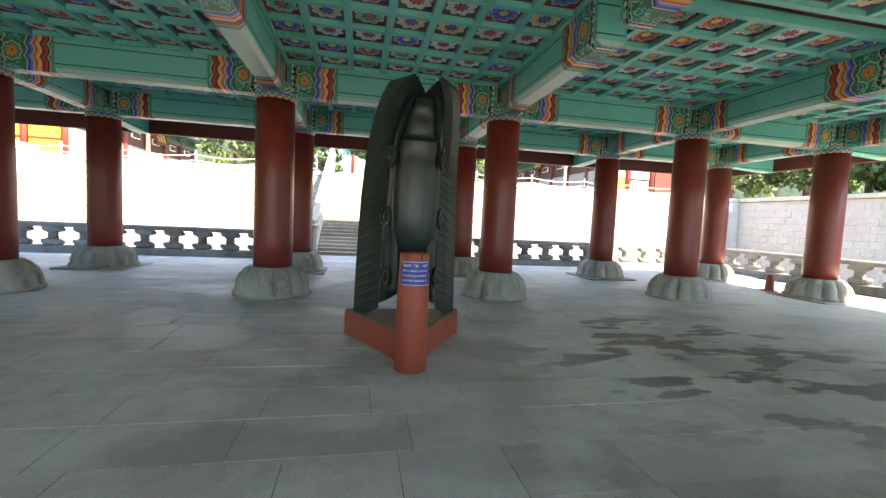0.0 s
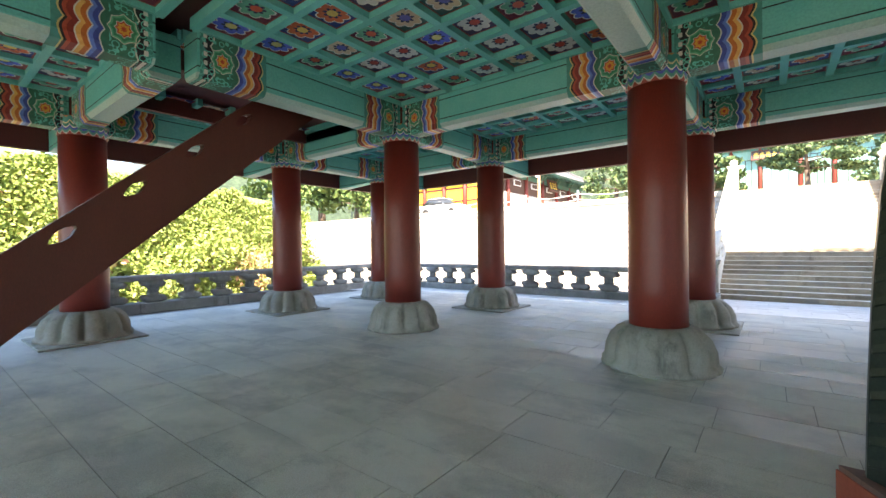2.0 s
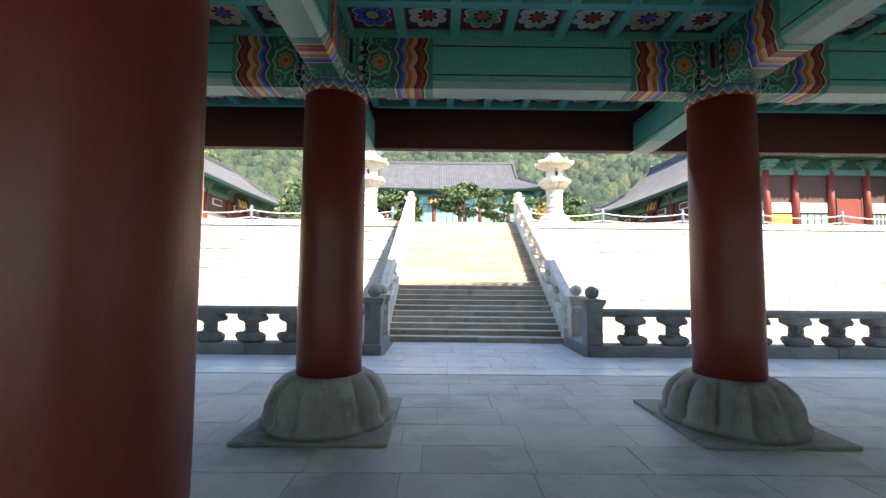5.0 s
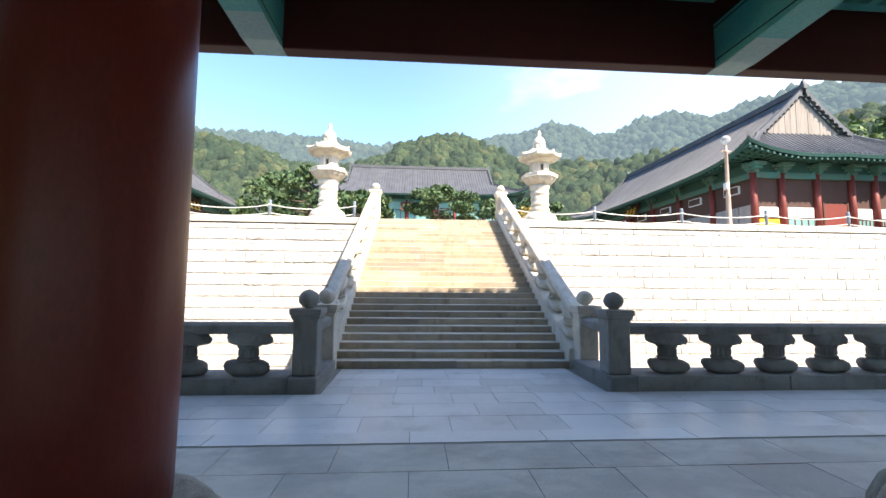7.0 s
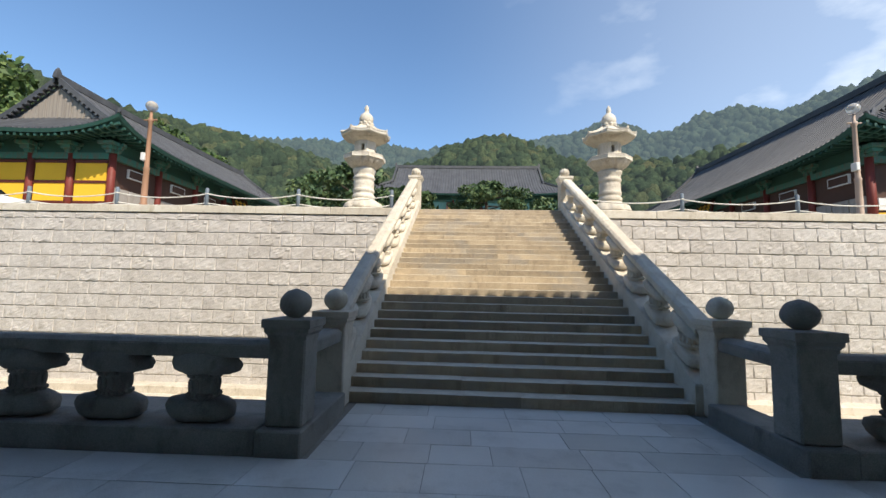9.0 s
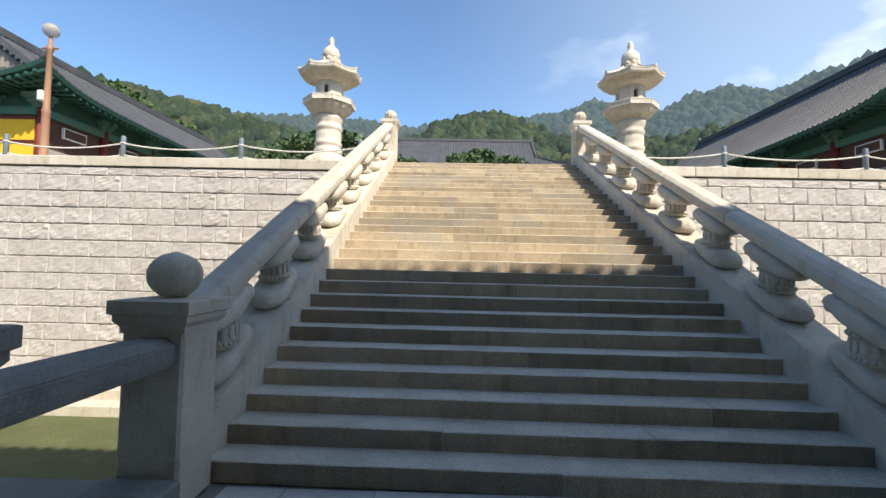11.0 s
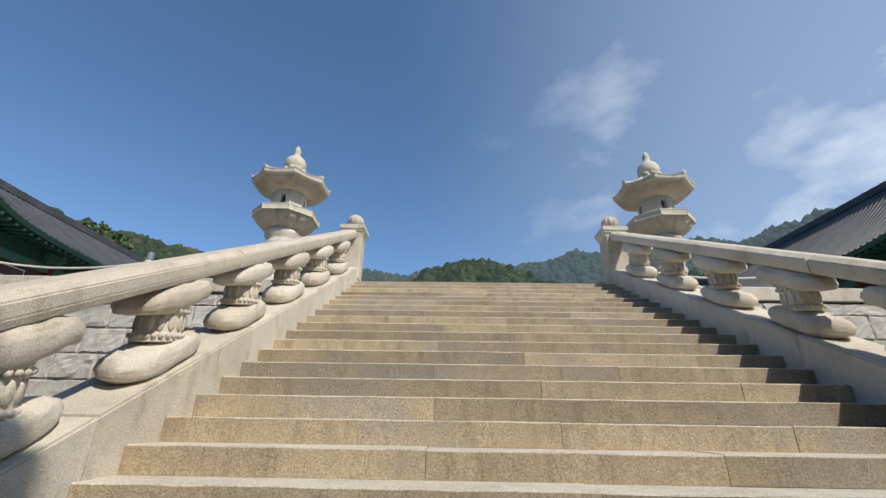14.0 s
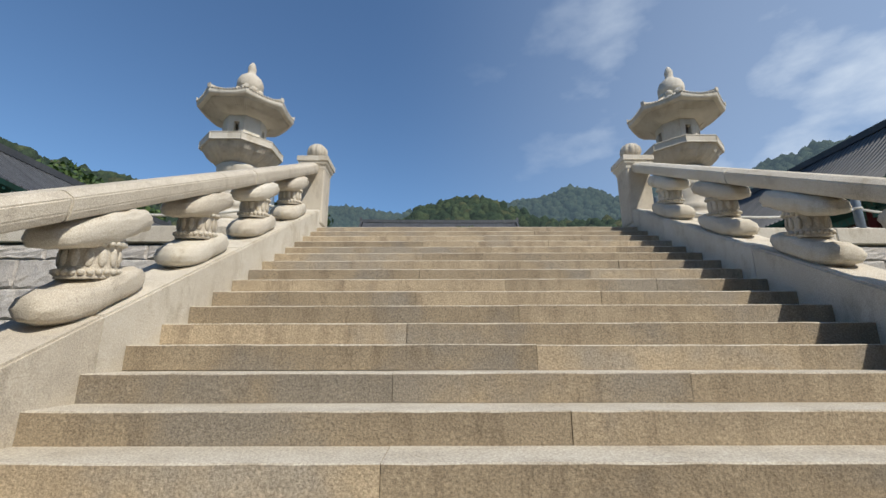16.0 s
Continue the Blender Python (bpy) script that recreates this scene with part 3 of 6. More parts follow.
for i in range(STEPS):
    y, z = FOOT_Y + TREAD * i, RISE * i
    joints = (-0.11, 1.45 + rnd.uniform(-0.09, 0.09)) if i % 2 else (0.68, 2.05 + rnd.uniform(-0.15, 0.15))
    if i % 5 == 3:
        joints = joints[:1]
    cuts = [STAIR_X - HALF, *[c + rnd.uniform(-0.025, 0.025) for c in joints], STAIR_X + HALF]
    for a, b in zip(cuts, cuts[1:]):
        dz, dy = rnd.uniform(-0.003, 0.003), rnd.uniform(-0.004, 0.004)
        depth = TREAD + 0.06 if i < STEPS - 1 else 0.62
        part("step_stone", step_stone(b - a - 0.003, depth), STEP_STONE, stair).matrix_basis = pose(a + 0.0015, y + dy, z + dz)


def slope_z(y):
    return (y - FOOT_Y) * RISE / TREAD + RISE


def make_cheek(side):
    """Sloping side wall of the stair, of long stones."""
    ch = thing("stair_cheek_wall", "sloping granite cheek wall beside the steps", "cheek wall", "stair cheek walls", "structure")
    ch.matrix_basis = STAIR_TURN
    x0, x1 = sorted((STAIR_X + side * HALF, STAIR_X + side * (HALF + 0.46)))
    ys_ = [FOOT_Y - 0.02 + k * 1.46 for k in range(6)] + [TOP_Y + 0.10]
    for a, b in zip(ys_, ys_[1:]):
        za, zb = slope_z(a) + CHEEK_UP, slope_z(b) + CHEEK_UP
        bm = bmesh.new()
        g = 0.0025
        rows = [[(x, a + g, -2.2), (x, b - g, -2.2), (x, b - g, zb), (x, a + g, za)] for x in (x0, x1)]
        loft(bm, rows)
        bmesh.ops.recalc_face_normals(bm, faces=bm.faces)
        bmesh.ops.bevel(bm, geom=[e for e in bm.edges if e.verts[0].co.z > -1 and e.verts[1].co.z > -1], offset=0.014, segments=2, affect="EDGES")
        part("cheek_stone", bm, GRANITE, ch)
    part("cheek_stone", box(x0, x1, TOP_Y + 0.105, TOP_Y + 0.62, -2.2, TOP_Z + 0.10, 0.012), GRANITE, ch)
    return ch


make_cheek(-1)
make_cheek(1)

# balusters: two rolled lotus leaves about a stem of carved rings
PAD = [(0.10, 0.07, 0.0, 1.0), (0.25, 0.125, 0.004, 0.8), (0.325, 0.168, 0.045, 0.7), (0.335, 0.178, 0.095, 0.7), (0.315, 0.172, 0.145, 0.72), (0.25, 0.155, 0.182, 0.8), (0.16, 0.14, 0.196, 0.9), (0.12, 0.11, 0.198, 1.0)]
STEM = [(0.150, 0.145, 0.185, 1.0), (0.150, 0.145, 0.22, 1.0), (0.140, 0.135, 0.24, 1.0), (0.140, 0.135, 0.38, 1.0), (0.150, 0.145, 0.40, 1.0), (0.155, 0.150, 0.43, 1.0)]
CAP = [(0.14, 0.12, 0.405, 0.9), (0.21, 0.15, 0.418, 0.8), (0.315, 0.172, 0.455, 0.7), (0.34, 0.178, 0.505, 0.7), (0.33, 0.17, 0.55, 0.72), (0.27, 0.15, 0.585, 0.8), (0.16, 0.12, 0.600, 1.0)]


def carve(me, name, seed):
    """Leaf veins, a rolled edge and wear on a lotus pad."""
    flip = -1.0 if name == "lower_lotus" else 1.0
    for v in me.vertices:
        x, y = v.co.x, v.co.y
        vein = math.sin((x * flip + abs(y) * 0.9 + 0.03 * math.sin(v.co.z * 40)) * 46)
        leaf = 1.0 if x * flip > -0.02 else 0.25
        v.co.y += math.copysign(0.009 * vein * leaf, y) if abs(y) > 0.03 else 0.0
        v.co.z += 0.006 * vein * leaf
        v.co.x *= 1.0 + 0.05 * flip * math.sin(y * 20)
        if x * flip > 0.18:
            v.co.z += -flip * 0.35 * (x * flip - 0.18)
    rough_mesh(me, 0.012, 7.0, seed)
    rough_mesh(me, 0.004, 26.0, seed + 3)


baluster_seed = {}


def make_baluster(kind, material, m, shear=0.0):
    key = kind
    if key in baluster_seed:
        return copy_thing(baluster_seed[key], m)
    b = thing("stone_baluster", "carved stone baluster of two lotus pads on a ringed stem", "baluster", kind)
    for nm, prof in (("lower_lotus", PAD), ("stem", STEM), ("upper_lotus", CAP)):
        fine = []
        for p, q in zip(prof, prof[1:]):
            fine += [tuple(s + (t - s) * k / 3 for s, t in zip(p, q)) for k in range(3)]
        o = part(nm, slab(fine + [prof[-1]], 20 if nm == "stem" else 44), material, b, "", True)
        if nm != "stem":
            carve(o.data, nm, len(baluster_seed) + len(nm))
        if shear:
            for v in o.data.vertices:
                v.co.z += v.co.x * shear * (0.35 if nm == "stem" else 1.0)
    for zb in (0.225, 0.392):
        beads = bmesh.new()
        for i in range(24):
            a = 2 * math.pi * i / 24
            px = 0.150 * math.cos(a)
            bmesh.ops.create_icosphere(beads, subdivisions=1, radius=0.021, matrix=Matrix.Translation((px, 0.145 * math.sin(a), zb + px * shear * 0.35)))
        part("bead_ring", beads, material, b, "ring of carved beads", True)["kind"] = "stuff"
    links = bmesh.new()
    for i in range(14):
        a = 2 * math.pi * (i + 0.5) / 14
        px = 0.142 * math.cos(a)
        bmesh.ops.create_icosphere(links, subdivisions=2, radius=1.0, matrix=Matrix.Translation((px, 0.137 * math.sin(a), 0.309 + px * shear * 0.35)) @ Matrix.Rotation(a, 4, "Z") @ Matrix.Diagonal((0.011, 0.024, 0.056, 1)))
    part("petal_ring", links, material, b, "ring of upright carved petals", True)["kind"] = "stuff"
    b.matrix_basis = m
    baluster_seed[key] = b
    return b


RAIL = ((-0.13, 0.0), (0.13, 0.0), (0.145, 0.05), (0.145, 0.13), (0.085, 0.175), (-0.085, 0.175), (-0.145, 0.13), (-0.145, 0.05))


def make_rail(p0, p1, pieces, material, label, group):
    """A chamfered stone handrail from p0 to p1, in butted lengths."""
    rail = thing("stone_handrail", label, "handrail", group)
    p0, p1 = Vector(p0), Vector(p1)
    side = (p1 - p0).cross(Vector((0, 0, 1))).normalized()
    up = Vector((0, 0, 1))
    for k in range(pieces):
        a, b = p0.lerp(p1, k / pieces), p0.lerp(p1, (k + 1) / pieces)
        g = (b - a).normalized() * 0.003
        bm = loft(bmesh.new(), [[tuple(q + side * u + up * v) for u, v in RAIL] for q in (a + g, b - g)])
        bmesh.ops.recalc_face_normals(bm, faces=bm.faces)
        bmesh.ops.bevel(bm, geom=list(bm.edges), offset=0.008, segments=2, affect="EDGES")
        part("rail_length", bm, material, rail)
    return rail


def make_newel(x, y, z0, z1, w, ball, material, label="square granite newel post with a moulded cap and carved ball", petals=False):
    """A square post with a stepped cap and a carved lotus ball on it."""
    n = thing("newel_post", label, "newel post", "newel posts")
    n.matrix_basis = pose(x, y, 0)
    part("shaft", box(-w / 2, w / 2, -w / 2, w / 2, z0, z1 - 0.14, 0.018), material, n)
    k = w / 2
    bm = bmesh.new()
    rings = [[(sx * r, sy * r, z) for sx, sy in ((-1, -1), (1, -1), (1, 1), (-1, 1))] for r, z in ((k + 0.006, z1 - 0.20), (k + 0.008, z1 - 0.16), (k + 0.035, z1 - 0.125), (k + 0.035, z1 - 0.09), (k + 0.055, z1 - 0.08), (k + 0.055, z1 - 0.005), (k + 0.048, z1), (k * 0.5, z1 + 0.006))]
    loft(bm, rings)
    part("cap", bm, material, n, "moulded square cap")
    prof = [(ball * math.sin(math.pi * s / 14) + (0.012 if s < 3 else 0), z1 + 0.004 + ball * 0.90 * (1 - math.cos(math.pi * s / 14))) for s in range(1, 14)] + [(0.012, z1 + 0.004 + ball * 1.84)]
    o = part("ball", lathe(prof, 60, 10 if petals else 5, 0.13 if petals else 0.05), material, n, "lotus-bud ball", True)
    rough_mesh(o.data, 0.006, 9.0, 2)
    return n


for side in (-1, 1):
    x = STAIR_X + side * 2.575
    foot, head = FOOT_Y - 0.02, TOP_Y + 0.30
    make_newel(CX + side * 2.565, FOOT_Y - 0.17, -0.0, 1.27, 0.38, 0.162, GRANITE)
    q = STAIR_TURN @ Vector((STAIR_X + side * 2.53, head, 0))
    make_newel(q.x, q.y, TOP_Z + 0.10, 5.42, 0.37, 0.165, GRANITE, petals=True)
    ya, yb = foot + 0.10, head - 0.17
    make_rail(STAIR_TURN @ Vector((x, ya, slope_z(ya) + RAIL_UP)), STAIR_TURN @ Vector((x, yb, slope_z(yb) + RAIL_UP)), 4, GRANITE, "sloping granite handrail beside the stair", "stair handrails")
    for k in range(8):
        y = 25.65 - k * 0.985
        make_baluster("stair balusters", GRANITE, STAIR_TURN @ pose(x, y, slope_z(y) + CHEEK_UP - 0.012, 0, 0, 90), RISE / TREAD)

# ---------- low balustrade round the platform ----------
BAL_Y, BAL_L, BAL_R = 16.62, -15.0, 16.3


def make_curb(x0, y0, x1, y1, half=0.27, name="railing_curb"):
    c = thing(name, "grey granite curb below the balustrade", "curb", "railing curbs", "structure")
    d = math.hypot(x1 - x0, y1 - y0)
    c.matrix_basis = pose(x0, y0, 0, 0, 0, math.degrees(math.atan2(y1 - y0, x1 - x0)))
    n = max(1, round(d / 2.4))
    for k in range(n):
        part("curb_stone", box(k * d / n + 0.004, (k + 1) * d / n - 0.004, -half, half, -0.05, 0.24, 0.015), GREY_STONE, c)


def make_run(x0, y0, x1, y1, spacing=0.96, first=0.90, trim0=0.0, trim1=0.0):
    """Curb, rail and balusters between two posts."""
    d = math.hypot(x1 - x0, y1 - y0)
    ux, uy = (x1 - x0) / d, (y1 - y0) / d
    make_curb(x0 + ux * trim0, y0 + uy * trim0, x1 - ux * trim1, y1 - uy * trim1)
    make_rail((x0 + ux * 0.15, y0 + uy * 0.15, 0.875), (x1 - ux * 0.15, y1 - uy * 0.15, 0.875), max(1, round(d / 3.6)), GREY_STONE, "chamfered grey granite handrail of the balustrade", "balustrade handrails")
    n = int((d - 2 * first) / spacing + 0.5)
    for k in range(n + 1 if d > 1.8 else 0):
        s = first + k * (d - 2 * first) / max(1, n)
        make_baluster("balustrade balusters", GREY_STONE, pose(x0 + ux * s, y0 + uy * s, 0.237, 0, 0, math.degrees(math.atan2(uy, ux))) @ Matrix.Diagonal((1, 1, 1.065, 1)))


GATE_L, GATE_R = CX - 2.55, CX + 2.46
for x, y in ((GATE_L, BAL_Y), (GATE_R, BAL_Y), (BAL_L, BAL_Y), (BAL_R, BAL_Y), (BAL_L, 4.0), (BAL_R, 4.0), (BAL_L, -8.2), (BAL_R, -8.2)):
    make_newel(x, y, 0.24, 1.27, 0.37, 0.162, GREY_STONE, "square grey granite balustrade post with moulded cap and ball")
make_run(BAL_L, BAL_Y, GATE_L, BAL_Y, trim0=0.0, trim1=0.224)
make_run(GATE_R, BAL_Y, BAL_R, BAL_Y, trim0=0.224)
make_run(BAL_L, 4.0, BAL_L, BAL_Y, trim1=0.274)
make_run(BAL_L, -8.2, BAL_L, 4.0, trim0=0.274)
make_run(BAL_R, 4.0, BAL_R, BAL_Y, trim1=0.274)
make_run(BAL_R, -8.2, BAL_R, 4.0, trim0=0.274)
make_run(BAL_L, -8.2, BAL_R, -8.2)
for x, s in ((GATE_L, -1), (GATE_R, 1)):
    make_curb(x, BAL_Y - 0.30, x, FOOT_Y - 0.38, 0.22)
    make_rail((x, BAL_Y + 0.17, 0.875), (CX + s * 2.565, FOOT_Y - 0.2, 0.875), 1, GREY_STONE, "short grey granite handrail joining post and newel", "balustrade handrails")

# ---------- retaining walls ----------
def wall_core(name, x0, x1, y0, y1, z1, label):
    return tagged(part(name, box(x0, x1, y0, y1, -2.6, z1), WALL_MORTAR), label, "wall", kind="structure")


wall_l = wall_core("wall_front_left", -36.0, CX - HALF - 0.38, WALL_Y + 0.004, WALL_Y + 0.6, 4.0, "pale rock-faced granite retaining wall")
wall_r = wall_core("wall_front_right", CX + HALF + 0.58, 27.6, WALL_Y + 0.004, WALL_Y + 0.6, 4.0, "pale rock-faced granite retaining wall")
wall_e = wall_core("wall_side_right", 27.56, 28.2, -30.0, WALL_Y + 0.06, 4.0, "grey granite side retaining wall in shade")


def block_mesh(seed, w, h):
    """A rock-faced block: a flat margin with a broken, bulging face."""
    r = random.Random(seed)
    bm = bmesh.new()
    g, us, vs = 0.004, (0.0, 0.04, 0.17, 0.3, 0.43, 0.57, 0.7, 0.84, 0.96, 1.0), (0.0, 0.07, 0.24, 0.42, 0.60, 0.78, 0.94, 1.0)
    n, m = len(us) - 1, len(vs) - 1
    slant, swell, ledge = r.uniform(-0.015, 0.015), r.uniform(0.010, 0.028), r.uniform(0.35, 0.75)
    grid = []
    for j in range(m + 1):
        row = []
        for i in range(n + 1):
            u, v = us[i], vs[j]
            border = i in (0, n) or j in (0, m)
            broken = swell if v < ledge + 0.25 * math.sin(u * 7 + seed) else 0.0
            d = 0.008 if border else 0.018 + slant * (u - 0.5) + broken * r.uniform(0.4, 1.0) + r.uniform(-0.006, 0.008)
            x = g + u * (w - 2 * g) + (0 if border else r.uniform(-0.02, 0.02))
            z = g + v * (h - 2 * g) + (0 if border else r.uniform(-0.014, 0.014))
            row.append(bm.verts.new((x, -d, z)))
        grid.append(row)
    for j in range(m):
        for i in range(n):
            bm.faces.new((grid[j][i], grid[j][i + 1], grid[j + 1][i + 1], grid[j + 1][i]))
    rim = [grid[0][i] for i in range(n + 1)] + [grid[j][n] for j in range(1, m + 1)] + [grid[m][i] for i in range(n - 1, -1, -1)] + [grid[j][0] for j in range(m - 1, 0, -1)]
    back = [bm.verts.new((v.co.x, 0.02, v.co.z)) for v in rim]
    for i in range(len(rim)):
        j = (i + 1) % len(rim)
        bm.faces.new((rim[j], rim[i], back[i], back[j]))
    me = bpy.data.meshes.new("wall_block")
    bm.to_mesh(me)
    bm.free()
    me.materials.append(GRANITE_BLOCK)
    return me


COURSE, BLOCK = 0.44, 0.74
BLOCKS = [block_mesh(k, BLOCK, COURSE) for k in range(12)]
CHIPS = [block_mesh(30 + k, BLOCK, 0.22) for k in range(4)]


def joined_blocks(placed, parent):
    """Far blocks of a wall as one mesh."""
    verts, faces = [], []
    for me, m in placed:
        base = len(verts)
        verts += [tuple(m @ v.co) for v in me.vertices]
        faces += [[base + i for i in p.vertices] for p in me.polygons]
    me = bpy.data.meshes.new("far_blocks")
    me.from_pydata(verts, [], faces)
    me.materials.append(GRANITE_BLOCK)
    ob = part("far_blocks", me, None, parent)
    ob["kind"] = "stuff"
    return ob


def face_wall(parent, x0, x1, y, near, turn=0):
    """Courses of blocks from the coping down; those of the stretch 'near' are single stones."""
    r = random.Random(int(x0 * 10) + turn)
    far = []
    z = 4.0
    for row in range(15):
        h = 0.22 if row == 0 else COURSE
        z -= h
        x = x0 - (BLOCK / 2 if row % 2 else 0)
        while x < x1 - 0.1:
            me = r.choice(CHIPS if row == 0 else BLOCKS)
            a, b = max(x, x0), min(x + BLOCK, x1)
            k = (b - a) / BLOCK
            if k > 0.1:
                loc = Matrix.Translation((a, y, z)) if not turn else Matrix.Translation((y, a, z)) @ pose(0, 0, 0, 0, 0, turn) @ Matrix.Translation((-BLOCK * k, 0, 0)) if turn < 0 else Matrix.Translation((y, a, z))
                m = loc @ Matrix.Diagonal((k, r.uniform(0.75, 1.2), 1, 1))
                if near[0] <= a <= near[1] and row < 13:
                    part("wall_block", me, None, parent).matrix_basis = m
                else:
                    far.append((me, m))
            x += BLOCK
    joined_blocks(far, parent)


def coping(x0, x1, y0, y1, along, parent):
    n = max(1, round(((x1 - x0) if along == "x" else (y1 - y0)) / 2.6))
    for k in range(n):
        if along == "x":
            a, b = x0 + (x1 - x0) * k / n, x0 + (x1 - x0) * (k + 1) / n
            part("coping_stone", box(a + 0.004, b - 0.004, y0, y1, 4.03, 4.29, 0.015), GRANITE, parent)
        else:
            a, b = y0 + (y1 - y0) * k / n, y0 + (y1 - y0) * (k + 1) / n
            part("coping_stone", box(x0, x1, a + 0.004, b - 0.004, 4.03, 4.29, 0.015), GRANITE, parent)


coping(-36.0, CX - HALF - 0.39, WALL_Y - 0.06, WALL_Y + 0.62, "x", wall_l)
coping(CX + HALF + 0.59, 27.4, WALL_Y - 0.06, WALL_Y + 0.62, "x", wall_r)
coping(27.4, 28.2, -30.0, WALL_Y + 0.62, "y", wall_e)
for nm, x0, x1, y0, y1, z0, z1 in (("footing_left", -36, CX - HALF - 0.5, WALL_Y - 0.55, WALL_Y + 0.05, -2.3, -1.72), ("footing_right", CX + HALF + 0.5, 27.5, WALL_Y - 0.55, WALL_Y + 0.05, -2.3, -1.72), ("footing_left_low", -36, CX - HALF - 0.5, WALL_Y - 1.05, WALL_Y - 0.56, -2.3, -1.95), ("footing_right_low", CX + HALF + 0.5, 27.5, WALL_Y - 1.05, WALL_Y - 0.56, -2.3, -1.95)):
    tagged(part("wall_" + nm, box(x0, x1, y0, y1, z0, z1, 0.02), GRANITE), "stepped granite footing of the retaining wall", "footing", kind="structure")

# ---------- rope fence on the wall ----------
def make_post(x, y):
    p = thing("fence_post", "short blue-grey metal fence post on the coping", "fence post", "rope fence posts")
    p.matrix_basis = pose(x, y, 4.22)
    part("tube", lathe([(0.065, 0.0), (0.065, 0.82), (0.05, 0.85), (0.02, 0.86)], 14), BLUE_GREY, p, "", True)
    part("ring", lathe([(0.075, 0.62), (0.085, 0.64), (0.075, 0.66)], 14), ROPE, p, "", True)


def make_rope(a, b, sag):
    cu = bpy.data.curves.new("fence_rope", "CURVE")
    cu.dimensions, cu.bevel_depth, cu.bevel_resolution = "3D", 0.022, 2
    sp = cu.splines.new("POLY")
    sp.points.add(12)
    for i, q in enumerate(sp.points):
        s = i / 12
        v = Vector(a).lerp(Vector(b), s)
        q.co = (v.x, v.y, v.z - sag * 4 * s * (1 - s), 1)
    cu.materials.append(ROPE)
    return tagged(new("fence_rope", cu), "white rope sagging between fence posts", "rope", "fence ropes")


POSTS_L = [-2.75, -6.15, -9.55, -12.95, -16.35, -19.75, -23.15]
POSTS_R = [3.95, 7.45, 11.35, 15.25, 19.15, 23.05]
for row in (POSTS_L, POSTS_R):
    for x in row:
        make_post(x, 27.15)
    for a, b in zip(row, row[1:]):
        make_rope((a, 27.15, 4.86), (b, 27.15, 4.86), 0.16)
        make_rope((a, 27.15, 4.52), (b, 27.15, 4.52), 0.14)


# ---------- stone lanterns ----------
def octagon(r, z, turn=22.5):
    return [(r * math.cos(radians(turn + 45 * i)), r * math.sin(radians(turn + 45 * i)), z) for i in range(8)]


